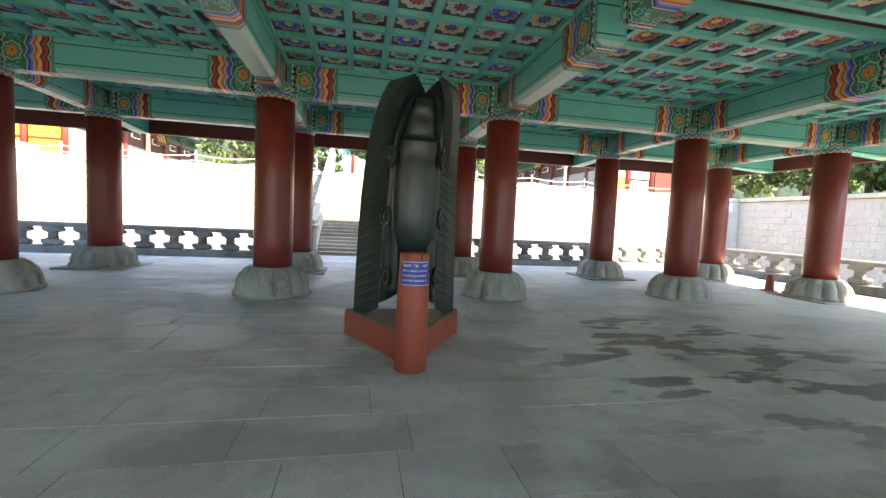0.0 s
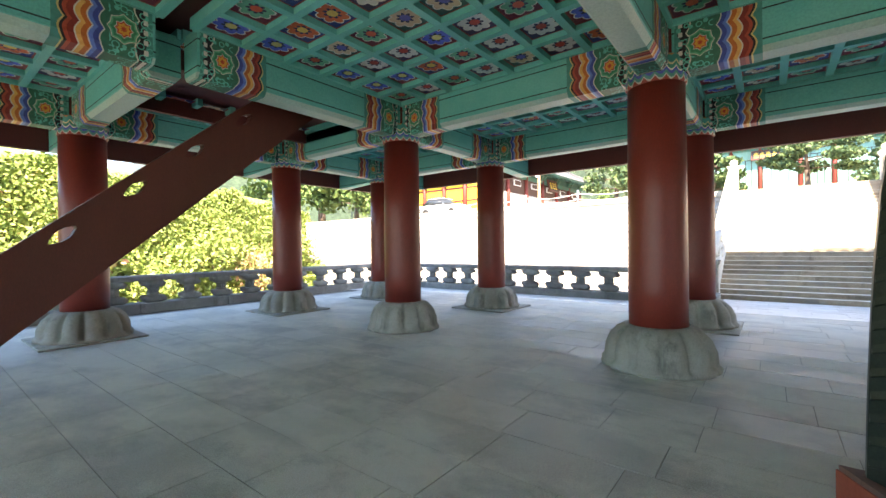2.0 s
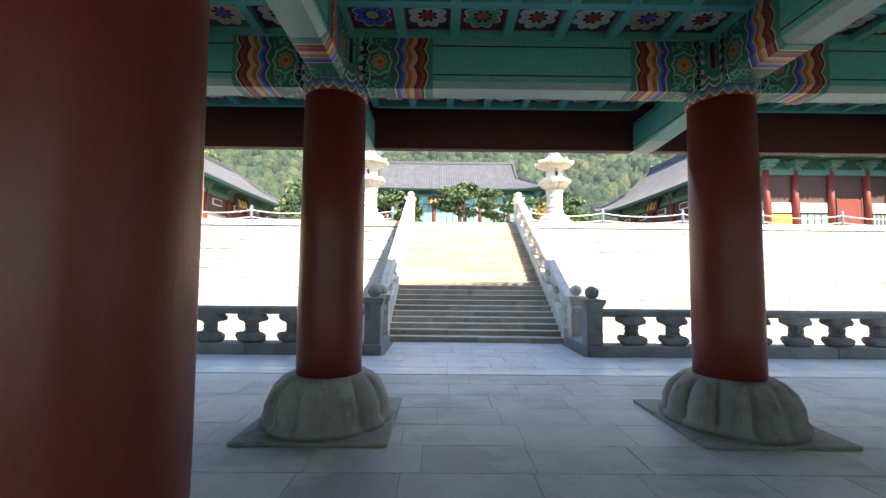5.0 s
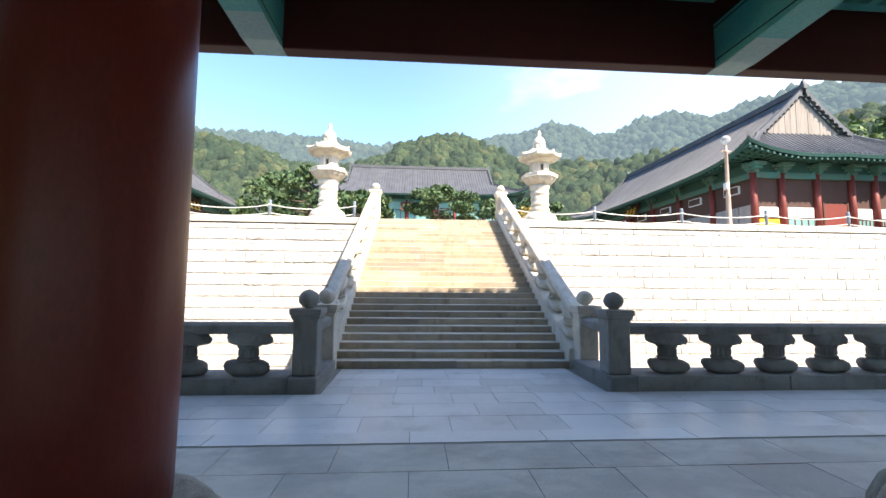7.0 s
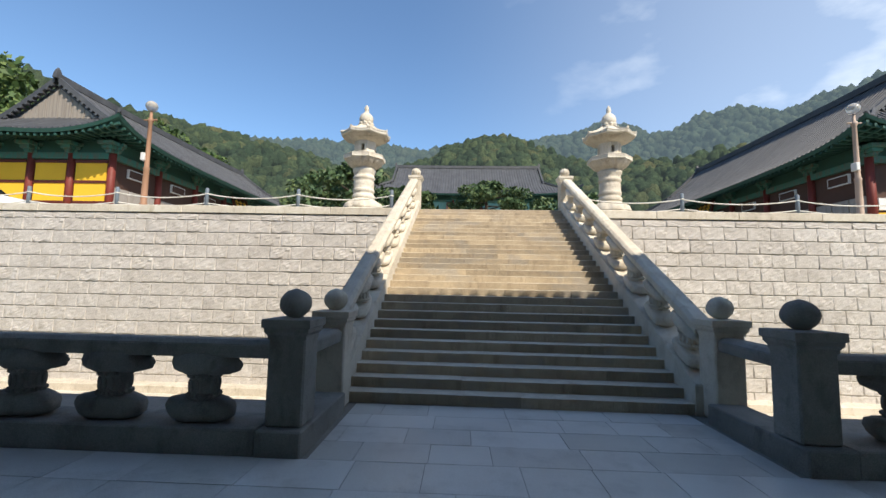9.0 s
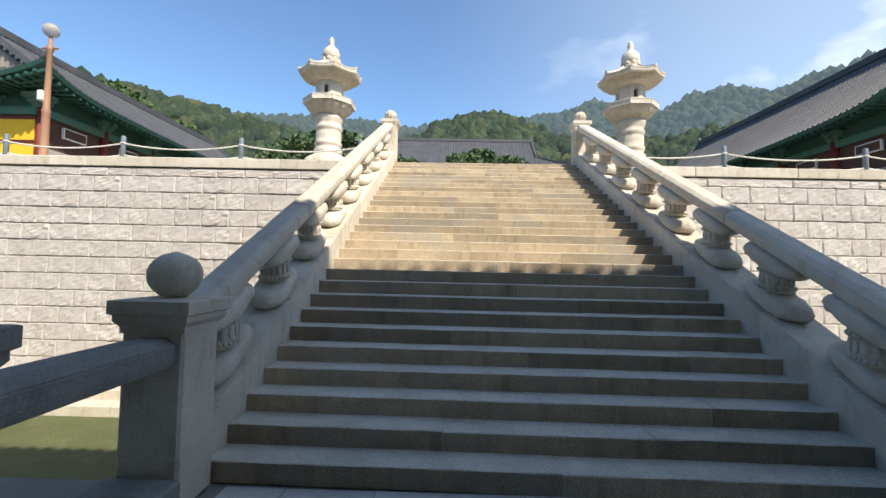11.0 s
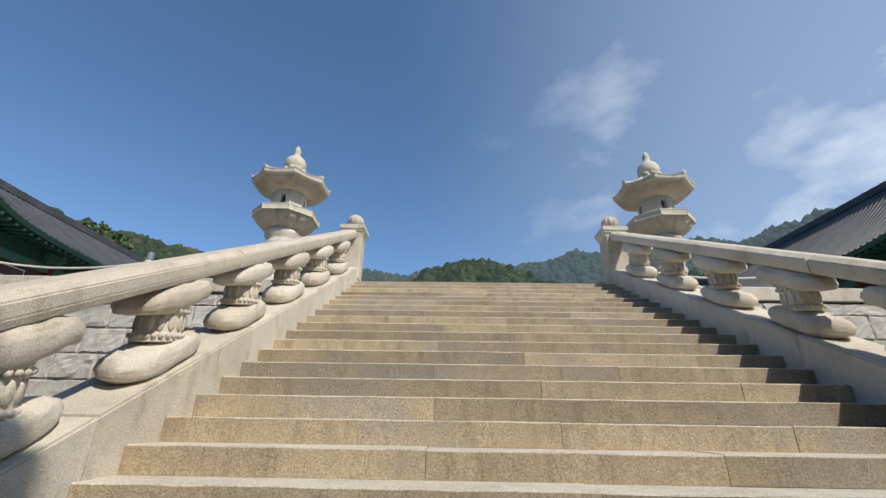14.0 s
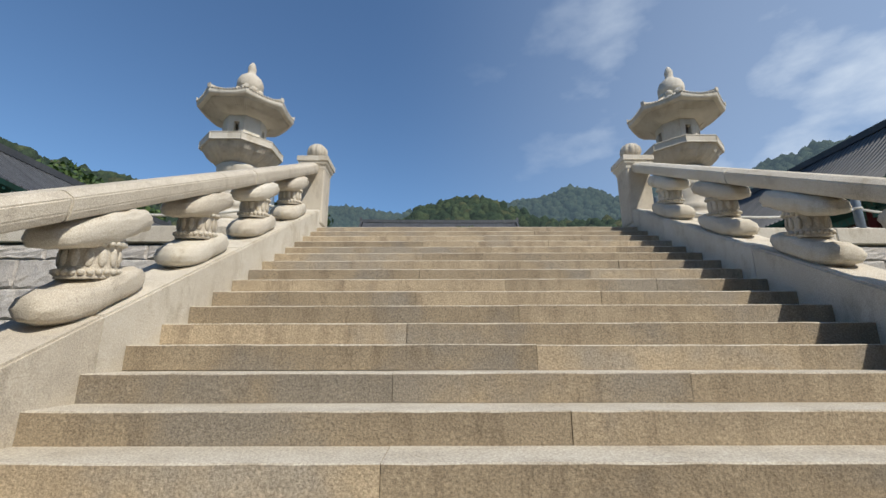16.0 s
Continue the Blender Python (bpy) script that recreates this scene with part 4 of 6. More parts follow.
def make_lantern():
    la = thing("stone_lantern", "tall octagonal pale granite lantern with lotus base and tiled cap", "stone lantern", "stone lanterns")
    bm = bmesh.new()
    loft(bm, [octagon(0.93, 0.0), octagon(0.93, 0.36), octagon(0.90, 0.40), octagon(0.84, 0.42)])
    part("plinth", bm, GRANITE, la)
    part("lotus_foot", lathe([(0.80, 0.41, 0.3), (0.81, 0.50, 1), (0.74, 0.66, 1), (0.56, 0.78, 0.6), (0.45, 0.84, 0.0), (0.43, 0.86, 0)], 64, 8, 0.12), GRANITE, la, "carved lotus foot", True)
    prof = [(0.41, 0.84), (0.45, 0.90), (0.455, 1.00), (0.40, 1.05), (0.385, 1.10), (0.42, 1.14), (0.44, 1.20), (0.42, 1.26), (0.395, 1.30), (0.41, 1.42), (0.405, 1.56), (0.385, 1.62), (0.42, 1.66), (0.44, 1.72), (0.42, 1.78), (0.39, 1.82), (0.41, 1.90), (0.46, 2.0), (0.455, 2.08), (0.40, 2.12)]
    part("drum_shaft", lathe(prof, 48), GRANITE, la, "ringed drum shaft", True)
    rings = []
    for r, z, k in ((0.42, 2.10, 0.0), (0.50, 2.15, 0.0), (0.52, 2.17, 0.3), (0.64, 2.24, 1.0), (0.74, 2.33, 1.0), (0.795, 2.42, 0.8), (0.80, 2.44, 0.0)):
        ring = []
        for i in range(8):
            p, q = Vector(octagon(r, z)[i]), Vector(octagon(r, z)[(i + 1) % 8])
            for s in range(8):
                v = p.lerp(q, s / 8)
                f = 1 - 0.05 * k * (1 - abs(math.sin(math.pi * s / 4)))
                ring.append((v.x * f, v.y * f, z - 0.02 * k * abs(math.sin(math.pi * s / 4))))
        rings.append(ring)
    table = part("middle_table", loft(bmesh.new(), rings), GRANITE, la, "octagonal table over carved petals")
    bm = loft(bmesh.new(), [octagon(0.835, 2.435), octagon(0.845, 2.45), octagon(0.845, 2.60), octagon(0.82, 2.62)])
    sides = [f for f in bm.faces if abs(f.normal.z) < 0.2 and f.calc_area() > 0.05] or [f for f in bm.faces if f.calc_area() > 0.05 and len(f.verts) == 4]
    bmesh.ops.recalc_face_normals(bm, faces=bm.faces)
    bmesh.ops.inset_individual(bm, faces=sides, thickness=0.035, depth=-0.012)
    part("table_edge", bm, GRANITE, table, "table edge with sunk panels")
    chamber = bmesh.new()
    ring_o = octagon(0.445, 2.615)
    for i in range(8):
        a, b = Vector(ring_o[i]), Vector(ring_o[(i + 1) % 8])
        n = ((a + b) / 2 - Vector((0, 0, 2.615))).normalized()
        for s0, s1, z0, z1 in ((0, 0.32, 2.615, 3.24), (0.68, 1.0, 2.615, 3.24), (0.32, 0.68, 2.615, 2.79), (0.32, 0.68, 3.05, 3.24)) if i % 2 == 1 else ((0, 1, 2.615, 3.24),):
            p, q = a.lerp(b, s0), a.lerp(b, s1)
            vs = [chamber.verts.new((v.x, v.y, z)) for v in (p, q) for z in (z0, z1)]
            ins = [chamber.verts.new((v.x - n.x * 0.12, v.y - n.y * 0.12, z)) for v in (p, q) for z in (z0, z1)]
            for f in ((vs[0], vs[2], vs[3], vs[1]), (vs[0], vs[1], ins[1], ins[0]), (vs[2], ins[2], ins[3], vs[3]), (vs[1], vs[3], ins[3], ins[1]), (vs[0], ins[0], ins[2], vs[2]), (ins[0], ins[1], ins[3], ins[2])):
                chamber.faces.new(f)
    bmesh.ops.remove_doubles(chamber, verts=chamber.verts, dist=0.012)
    bmesh.ops.recalc_face_normals(chamber, faces=chamber.faces)
    part("fire_chamber", chamber, GRANITE, la, "octagonal fire chamber with square openings")

    def eave_ring(r, z, lift):
        ring = []
        for i in range(8):
            a0, a1 = radians(22.5 + 45 * i), radians(22.5 + 45 * (i + 1))
            for s in (0, 0.25, 0.5, 0.75):
                u = Vector((math.cos(a0), math.sin(a0), 0)).lerp(Vector((math.cos(a1), math.sin(a1), 0)), s)
                k = abs(0.5 - s) * 2
                ring.append((u.x * r, u.y * r, z + lift * k * k))
        return ring

    roof = bmesh.new()
    loft(roof, [eave_ring(*q) for q in ((0.47, 3.20, 0), (0.56, 3.23, 0), (0.57, 3.27, 0), (0.92, 3.37, 0.02), (0.985, 3.385, 0.03), (1.0, 3.41, 0.04), (1.0, 3.475, 0.05), (0.97, 3.485, 0.05), (0.80, 3.56, 0.03), (0.60, 3.66, 0.0), (0.42, 3.79, 0), (0.30, 3.86, 0))])
    cap = part("cap_roof", roof, GRANITE, la, "octagonal cap with upturned corners")
    ribs, ends = bmesh.new(), bmesh.new()
    for i in range(8):
        a = radians(45 * i)
        d, e = Vector((math.cos(a), math.sin(a), 0)), Vector((-math.sin(a), math.cos(a), 0))
        for k in range(-6, 7):
            w = 0.355 * k / 6
            q = e * 0.015
            for r0, r1, z0, z1 in ((0.54, 0.72, 3.205, 3.275), (0.66, 0.90, 3.265, 3.345)):
                p0, p1 = d * r0 * 0.924 + e * w * r0, d * r1 * 0.924 + e * w * r1
                loft(ribs, [[tuple(p + s + Vector((0, 0, z))) for s, z in ((-q, zz), (q, zz), (q, zz + 0.06), (-q, zz + 0.06))] for p, zz in ((p0, z0), (p1, z1))])
            p = d * 0.925 + e * w * 1.02 + Vector((0, 0, 3.485 + 0.05 * (k / 6) ** 2))
            bmesh.ops.create_icosphere(ends, subdivisions=1, radius=0.026, matrix=Matrix.Translation(p))
    part("carved_underside", ribs, GRANITE, cap, "carved rafters under the cap")["kind"] = "stuff"
    part("tile_ends", ends, GRANITE, cap, "row of round carved tile ends", True)["kind"] = "stuff"
    for i in range(8):
        a = radians(22.5 + 45 * i)
        bm = bmesh.new()
        loft(bm, [[(r, -0.045, z), (r, 0.045, z), (r, 0.04, z + 0.07), (r, -0.04, z + 0.07)] for r, z in ((0.32, 3.84), (0.60, 3.64), (0.86, 3.545), (0.98, 3.52), (1.01, 3.55))])
        part("hip_ridge", bm, GRANITE, cap).matrix_basis = pose(0, 0, 0, 0, 0, math.degrees(a))
    part("finial", lathe([(0.30, 3.84), (0.30, 3.90), (0.24, 3.93), (0.235, 4.02), (0.275, 4.06), (0.285, 4.14), (0.28, 4.24), (0.24, 4.34), (0.16, 4.42), (0.10, 4.47), (0.085, 4.55), (0.095, 4.62), (0.07, 4.72), (0.03, 4.79), (0.01, 4.80)], 32), GRANITE, la, "jewel finial", True)
    beads = bmesh.new()
    for i in range(8):
        a = radians(45 * i)
        bmesh.ops.create_icosphere(beads, subdivisions=2, radius=0.085, matrix=Matrix.Translation((0.235 * math.cos(a), 0.235 * math.sin(a), 3.975)))
    part("finial_petals", beads, GRANITE, la, "ring of round petals under the finial", True)["kind"] = "stuff"
    return la


lantern = at(make_lantern(), -4.19, 28.90, 4.22)
copy_thing(lantern, pose(5.59, 28.90, 4.22))


# ---------- ridge-end ornament on its red stand ----------
BRONZE = stone("dark_green_patina", (0.019, 0.031, 0.025), (0.011, 0.018, 0.015), (0.034, 0.040, 0.030), grain=60, patch=2.2, rough=0.36, bump=0.15, streak=0.4, amount=0.1)
STAND_RED = paint("faded_red_paint", (0.36, 0.075, 0.04), (0.27, 0.05, 0.03), 0.6)
STAND_TOP = paint("dusty_red_board", (0.19, 0.10, 0.08), (0.14, 0.07, 0.055), 0.75)
SIGN_BLUE = paint("blue_sign", (0.03, 0.035, 0.26), (0.025, 0.03, 0.20), 0.4, amount=0.2)
TAIL_X, TAIL_Y = 0.58, 5.20


def curve_at(rows, z):
    for (z0, a), (z1, b) in zip(rows, rows[1:]):
        if z <= z1:
            k = max(0.0, (z - z0) / (z1 - z0))
            return a + (b - a) * k
    return rows[-1][1]


# along the fin: height, way forward, outer and inner half width
SPINE = ((0.52, 0.0, 0.66, 0.36), (1.0, 0.0, 0.65, 0.35), (1.5, -0.02, 0.635, 0.34), (2.0, -0.08, 0.61, 0.32), (2.35, -0.18, 0.58, 0.30), (2.62, -0.36, 0.545, 0.28), (2.84, -0.58, 0.50, 0.25), (3.0, -0.80, 0.44, 0.20), (3.09, -0.96, 0.38, 0.14), (3.12, -1.06, 0.30, 0.08))
BODY_W = ((1.30, 0.13), (1.42, 0.19), (1.62, 0.255), (2.0, 0.265), (2.4, 0.25), (2.62, 0.225), (2.64, 0.18), (2.98, 0.12))
BODY_Y = ((1.30, -0.46), (1.42, -0.56), (1.62, -0.62), (2.0, -0.62), (2.4, -0.68), (2.62, -0.80), (2.64, -0.76), (2.98, -0.98))


def spine(f):
    k = f * (len(SPINE) - 1)
    i = min(int(k), len(SPINE) - 2)
    return tuple(a + (b - a) * (k - i) for a, b in zip(SPINE[i], SPINE[i + 1]))


def fin_at(z):
    return tuple(curve_at([(row[0], row[c]) for row in SPINE], z) for c in (1, 2, 3))


def make_ornament():
    o = thing("ridge_end_ornament", "large dark green roof-ridge ornament with two ribbed fins", "roof ornament")
    o.matrix_basis = pose(TAIL_X, TAIL_Y, 0)
    for s in (-1, 1):
        rings = []
        for i in range(31):
            z, y, out, inn = spine(i / 30)
            zi = z + (0.10 if i == 0 else 0.0)
            rings.append([(s * inn, y - 0.16, zi), (s * (inn + out) / 2, y - 0.05, z), (s * out, y + 0.12, z), (s * out, y + 0.17, z + 0.01), (s * inn, y - 0.09, zi + 0.02)])
        fin = part("fin", loft(bmesh.new(), rings), BRONZE, o, "curved fin with slanting ribs")
        ribs = bmesh.new()
        for k in range(34):
            f = 0.05 + 0.92 * k / 34
            z, y, out, inn = spine(f)
            z2, y2, out2, inn2 = spine(max(0.0, f - 0.035))
            loft(ribs, [[(s * q[0], q[1], q[2]), (s * q[0], q[1] - 0.013, q[2] + 0.012), (s * q[0], q[1] - 0.002, q[2] + 0.05)] for q in ((inn + 0.01, y - 0.157, z), ((inn + out) / 2, (y + y2) / 2 - 0.052, (z + z2) / 2), (out2 - 0.005, y2 + 0.115, z2))])
        bmesh.ops.recalc_face_normals(ribs, faces=ribs.faces)
        part("ribs", ribs, BRONZE, fin, "slanting ribs")
        rings = []
        for z in [0.80 + 2.2 * i / 20 for i in range(21)]:
            y0, _, a = fin_at(z)
            w, y = curve_at(BODY_W, max(1.45, z)), curve_at(BODY_Y, max(1.45, z))
            rings.append([(s * a, y0 - 0.15, z - 0.12), (s * (a + w) * 0.5, (y + y0 - 0.15) * 0.52, z - 0.04), (s * w * 0.98, y + 0.08, z + 0.05), (s * (w - 0.06), y + 0.15, z + 0.05), (s * (a - 0.06), y0 - 0.06, z - 0.12)])
        side = part("side_panel", loft(bmesh.new(), rings), BRONZE, o, "side panel with round medallions", True)
        for z in (1.05, 1.75, 2.42):
            y0, _, a = fin_at(z)
            w = curve_at(BODY_W, max(1.45, z))
            y = curve_at(BODY_Y, max(1.45, z))
            med = lathe([(0.125, 0.0), (0.125, 0.03), (0.105, 0.035), (0.10, 0.015), (0.05, 0.012), (0.04, 0.035), (0.01, 0.04)], 32, 8, 0.10)
            m = part("medallion", med, BRONZE, side, "round lotus medallion", True)
            m.matrix_basis = pose(s * ((a + w) * 0.5 + 0.012), (y + y0 - 0.16) * 0.525, z, 90, 0, s * 66)
    rings = []
    for z in (1.30, 1.36, 1.42, 1.5, 1.62, 1.8, 2.0, 2.2, 2.4, 2.61, 2.63, 2.66, 2.8, 2.98):
        w, y = curve_at(BODY_W, z), curve_at(BODY_Y, z)
        rings.append([(w * math.sin(radians(a)) ** 1, y + 0.16 * (1 - math.cos(radians(a))) ** 1.4, z) for a in range(-90, 91, 15)] + [(w * 0.9, y + 0.30, z), (-w * 0.9, y + 0.30, z)])
    part("body", loft(bmesh.new(), rings), BRONZE, o, "smooth bulging front body", True)
    bm = bmesh.new()
    loft(bm, [[(-0.19, -0.79 + d, 2.58 + h), (0.19, -0.79 + d, 2.58 + h), (0.19, -0.55, 2.58 + h), (-0.19, -0.55, 2.58 + h)] for d, h in ((0.01, 0), (-0.012, 0.02), (0.01, 0.05))])
    part("moulding", bm, BRONZE, o, "raised band across the body")
    rings = []
    for i in range(17):
        z, y, out, inn = spine(0.36 + 0.64 * i / 16)
        dip = 0.10 * (i / 16) ** 2
        front = [(-inn - 0.03, y - 0.13, z), (-inn * 0.55, y - 0.02, z - dip * 0.5), (0.0, y + 0.04, z - dip), (inn * 0.55, y - 0.02, z - dip * 0.5), (inn + 0.03, y - 0.13, z)]
        rings.append(front + [(px * 0.98, py + 0.06, pz + 0.01) for px, py, pz in reversed(front)])
    part("hood", loft(bmesh.new(), rings), BRONZE, o, "hollow hood joining the two fins", True)
    part("back_plate", box(-0.32, 0.32, -0.06, -0.02, 0.95, 2.3), BRONZE, o)
    part("bracing_bar", box(-0.34, 0.34, -0.10, -0.05, 0.86, 0.94, 0.01), BRONZE, o)
    return o


make_ornament()
stand = thing("ornament_stand", "low triangular red-painted stand below the ornament", "display stand")
tri = [(-0.19, 5.42), (1.33, 5.42), (0.52, 4.06)]
bm = bmesh.new()
loft(bm, [[(x, y, z) for x, y in tri] for z in (FLOOR_Z, 0.50)])
part("side_board", bm, STAND_RED, stand)
bm = bmesh.new()
loft(bm, [[(0.57 + (x - 0.57) * 0.985, 4.97 + (y - 4.97) * 0.985, z) for x, y in tri] for z in (0.501, 0.530)])
part("top_board", bm, STAND_TOP, stand, "dusty top board")
post = thing("sign_post", "round red-painted timber post with a long crack and a blue sign", "post")
post.matrix_basis = pose(0.52, 4.06, 0)
part("shaft", lathe([(0.165, FLOOR_Z), (0.163, 0.8), (0.150, 1.38), (0.142, 1.40)], 32), STAND_RED, post, "", True)
crack = bmesh.new()
for k in range(9):
    z = 0.28 + k * 0.125
    x = 0.03 + 0.012 * math.sin(k * 1.7) + 0.0015 * k
    y = -math.sqrt(0.1665 ** 2 - x * x) + 0.006 + 0.011 * (z / 1.4)
    w = 0.004 + 0.003 * (k % 3)
    loft(crack, [[(x - w, y, z), (x + w, y, z), (x + w, y + 0.02, z), (x - w, y + 0.02, z)], [(x - w * 0.8, y + 0.001, z + 0.128), (x + w * 0.8, y + 0.001, z + 0.128), (x + w * 0.8, y + 0.02, z + 0.128), (x - w * 0.8, y + 0.02, z + 0.128)]])
part("crack", crack, paint("dark_crack", (0.02, 0.01, 0.01), (0.03, 0.015, 0.01)), post, "dark drying crack")
SIGN_R = 0.1625


def bent(x0, x1, z0, z1, r, n=10):
    """A thin plate bent round the post, x being the arc in metres from the front."""
    bm = bmesh.new()
    rings = []
    for i in range(n + 1):
        a = (x0 + (x1 - x0) * i / n) / r
        s, c = math.sin(a), -math.cos(a)
        rings.append([(s * r, c * r, z0), (s * r, c * r, z1), (s * (r + 0.003), c * (r + 0.003), z1), (s * (r + 0.003), c * (r + 0.003), z0)])
    loft(bm, rings)
    bmesh.ops.recalc_face_normals(bm, faces=bm.faces)
    return bm


sign = part("sign_plate", bent(-0.155, 0.155, 1.085, 1.325, SIGN_R, 16), SIGN_BLUE, post, "blue sign plate with white writing")
for z0, z1 in ((1.089, 1.094), (1.316, 1.321)):
    edge_bm = bmesh.new()
    loft(edge_bm, [[(math.sin(a) * r, -math.cos(a) * r, z) for r, z in ((0.1650, z0), (0.1650, z1), (0.1675, z1), (0.1675, z0))] for a in [(-0.15 + 0.03 * i) / SIGN_R for i in range(11)]])
    part("sign_border", edge_bm, WHITE, sign, "white border")
bars = bmesh.new()
rnd = random.Random(8)
for row in range(3):
    x = -0.138
    z = 1.222 - row * 0.048
    while x < 0.125:
        w = rnd.uniform(0.010, 0.016)
        a = (x + w / 2) / SIGN_R
        for dz in (0.0, 0.0075, 0.015):
            ww = w * rnd.uniform(0.55, 1.0) / 2
            loft(bars, [[(math.sin(q) * r, -math.cos(q) * r, zz) for q, r in ((a - ww / SIGN_R, 0.1652), (a + ww / SIGN_R, 0.1652), (a + ww / SIGN_R, 0.1668), (a - ww / SIGN_R, 0.1668))] for zz in (z + dz, z + dz + 0.0048)])
        x += w + rnd.choice((0.004, 0.004, 0.004, 0.013))
part("small_writing", bars, WHITE, sign, "lines of small white writing")["kind"] = "stuff"
for i, ch in enumerate("대웅보전 지붕 '치미'"):
    if ch == " ":
        continue
    tx = bpy.data.curves.new("sign_letter", "FONT")
    tx.body, tx.size, tx.extrude, tx.align_x = ch, 0.034, 0.0008, "CENTER"
    tx.materials.append(WHITE)
    ob = new("sign_letter", tx)
    ob.parent = sign
    a = (-0.128 + i * 0.0232) / SIGN_R
    ob.matrix_basis = pose(math.sin(a) * 0.1665, -math.cos(a) * 0.1665, 1.270, 90, 0, math.degrees(a))

# ---------- timber stair stringer rising to the upper storey ----------
stringer = thing("stair_stringer", "brown timber stair stringer with pierced lobed holes", "stair stringer")
RUN, ANGLE = 6.95, 40.3
stringer.matrix_basis = pose(-7.35, 1.72, FLOOR_Z - 0.01, 0, 0, 90) @ pose(0, 0, 0, 0, -ANGLE, 0)
bm = bmesh.new()
CELLS, W2, TH = 7, 0.36, 0.07
step = RUN / CELLS
for k in range(CELLS):
    cx = (k + 0.5) * step
    lx, hx = k * step, (k + 1) * step
    outer = [(lx + (hx - lx) * i / 6, W2) for i in range(6)] + [(hx, W2 - 2 * W2 * i / 6) for i in range(6)] + [(hx - (hx - lx) * i / 6, -W2) for i in range(6)] + [(lx, -W2 + 2 * W2 * i / 6) for i in range(6)]
    inner = []
    for px, pz in outer:
        a = math.atan2((pz - 0.22) * 2.2, px - cx)
        lobe = 1.0 + 0.16 * abs(math.cos(2 * a))
        inner.append((cx + 0.150 * math.cos(a) * lobe, 0.058 * math.sin(a) * lobe + 0.22))
    rows = [[bm.verts.new((x, y, z)) for x, z in ring] for ring, y in ((outer, -TH), (inner, -TH), (inner, TH), (outer, TH))]
    for a, b in ((0, 1), (1, 2), (2, 3)):
        for i in range(24):
            j = (i + 1) % 24
            bm.faces.new((rows[a][i], rows[a][j], rows[b][j], rows[b][i]))
bmesh.ops.remove_doubles(bm, verts=bm.verts, dist=0.001)
add_box(bm, 0, RUN, -TH, TH, W2 - 0.002, W2 + 0.03)
add_box(bm, 0, RUN, -TH, TH, -W2 - 0.03, -W2 + 0.002)
bmesh.ops.recalc_face_normals(bm, faces=bm.faces)
part("stringer_board", bm, BROWN, stringer)
hx0, hx1, hy0, hy1 = STAIR_HOLE
trim = thing("stairwell_frame", "dark timber frame round the stair opening in the ceiling", "frame", kind="structure")
for q in ((hx0 - 0.1, hx0, hy0, hy1), (hx1, hx1 + 0.1, hy0, hy1), (hx0, hx1, hy0 - 0.1, hy0), (hx0, hx1, hy1, hy1 + 0.1)):
    part("frame_board", box(*q, 4.22, 4.555), DARK_RED, trim)

# round white lamps in the ceiling
for x, y in ((-8.0, 9.36), (-3.62, 9.36), (0.84, 9.36), (5.3, 9.36), (-9.6, 5.0)):
    l = tagged(new("ceiling_lamp"), "small round white ceiling lamp, unlit", "ceiling lamp", "ceiling lamps")
    l.matrix_basis = pose(x, y, 4.40)
    part("ring", lathe([(0.13, 0.0), (0.15, 0.02), (0.15, 0.10), (0.12, 0.10)], 24), WHITE, l, "", True)
    part("glass", lathe([(0.02, -0.012), (0.09, -0.006), (0.12, 0.012), (0.12, 0.02)], 24), ROPE, l, "", True)


# ---------- small cone by the edge of the floor ----------
cone = thing("floor_bollard", "small faded brown-red bollard standing on the stone floor", "bollard")
cone.matrix_basis = pose(11.1, 9.40, FLOOR_Z)
CONE_RED = paint("faded_red_plastic", (0.30, 0.085, 0.045), (0.22, 0.07, 0.04), 0.5)
part("base", box(-0.16, 0.16, -0.16, 0.16, 0.0, 0.04, 0.012), CONE_RED, cone)
part("body", lathe([(0.125, 0.039), (0.11, 0.07), (0.10, 0.42), (0.085, 0.46), (0.02, 0.47)], 24), CONE_RED, cone, "", True)

# ---------- temple halls ----------
SOFFIT = paint("green_soffit", (0.022, 0.085, 0.068), (0.03, 0.055, 0.04), 0.7)
HALL_RED = paint("hall_red_paint", (0.19, 0.032, 0.022), (0.13, 0.03, 0.02), 0.6)
BRACKET = paint("green_brackets", (0.04, 0.17, 0.135), (0.16, 0.07, 0.04), 0.7, patch=5.0, amount=0.8)


def roof_height(u, d, eave, H, gable):
    main = eave + H * (1 - abs(u)) ** 1.22
    if d < gable:
        return min(main, eave + 0.46 * H * (d / gable) ** 1.15)
    return main


gable_tile = bpy.data.meshes.new("gable_tile")
bm = lathe([(0.10, -0.17), (0.11, -0.15), (0.11, 0.15), (0.10, 0.17)], 10)
bmesh.ops.rotate(bm, verts=bm.verts, cent=(0, 0, 0), matrix=Matrix.Rotation(radians(90), 3, "X"))
bm.to_mesh(gable_tile)
bm.free()
gable_tile.materials.append(TILE)


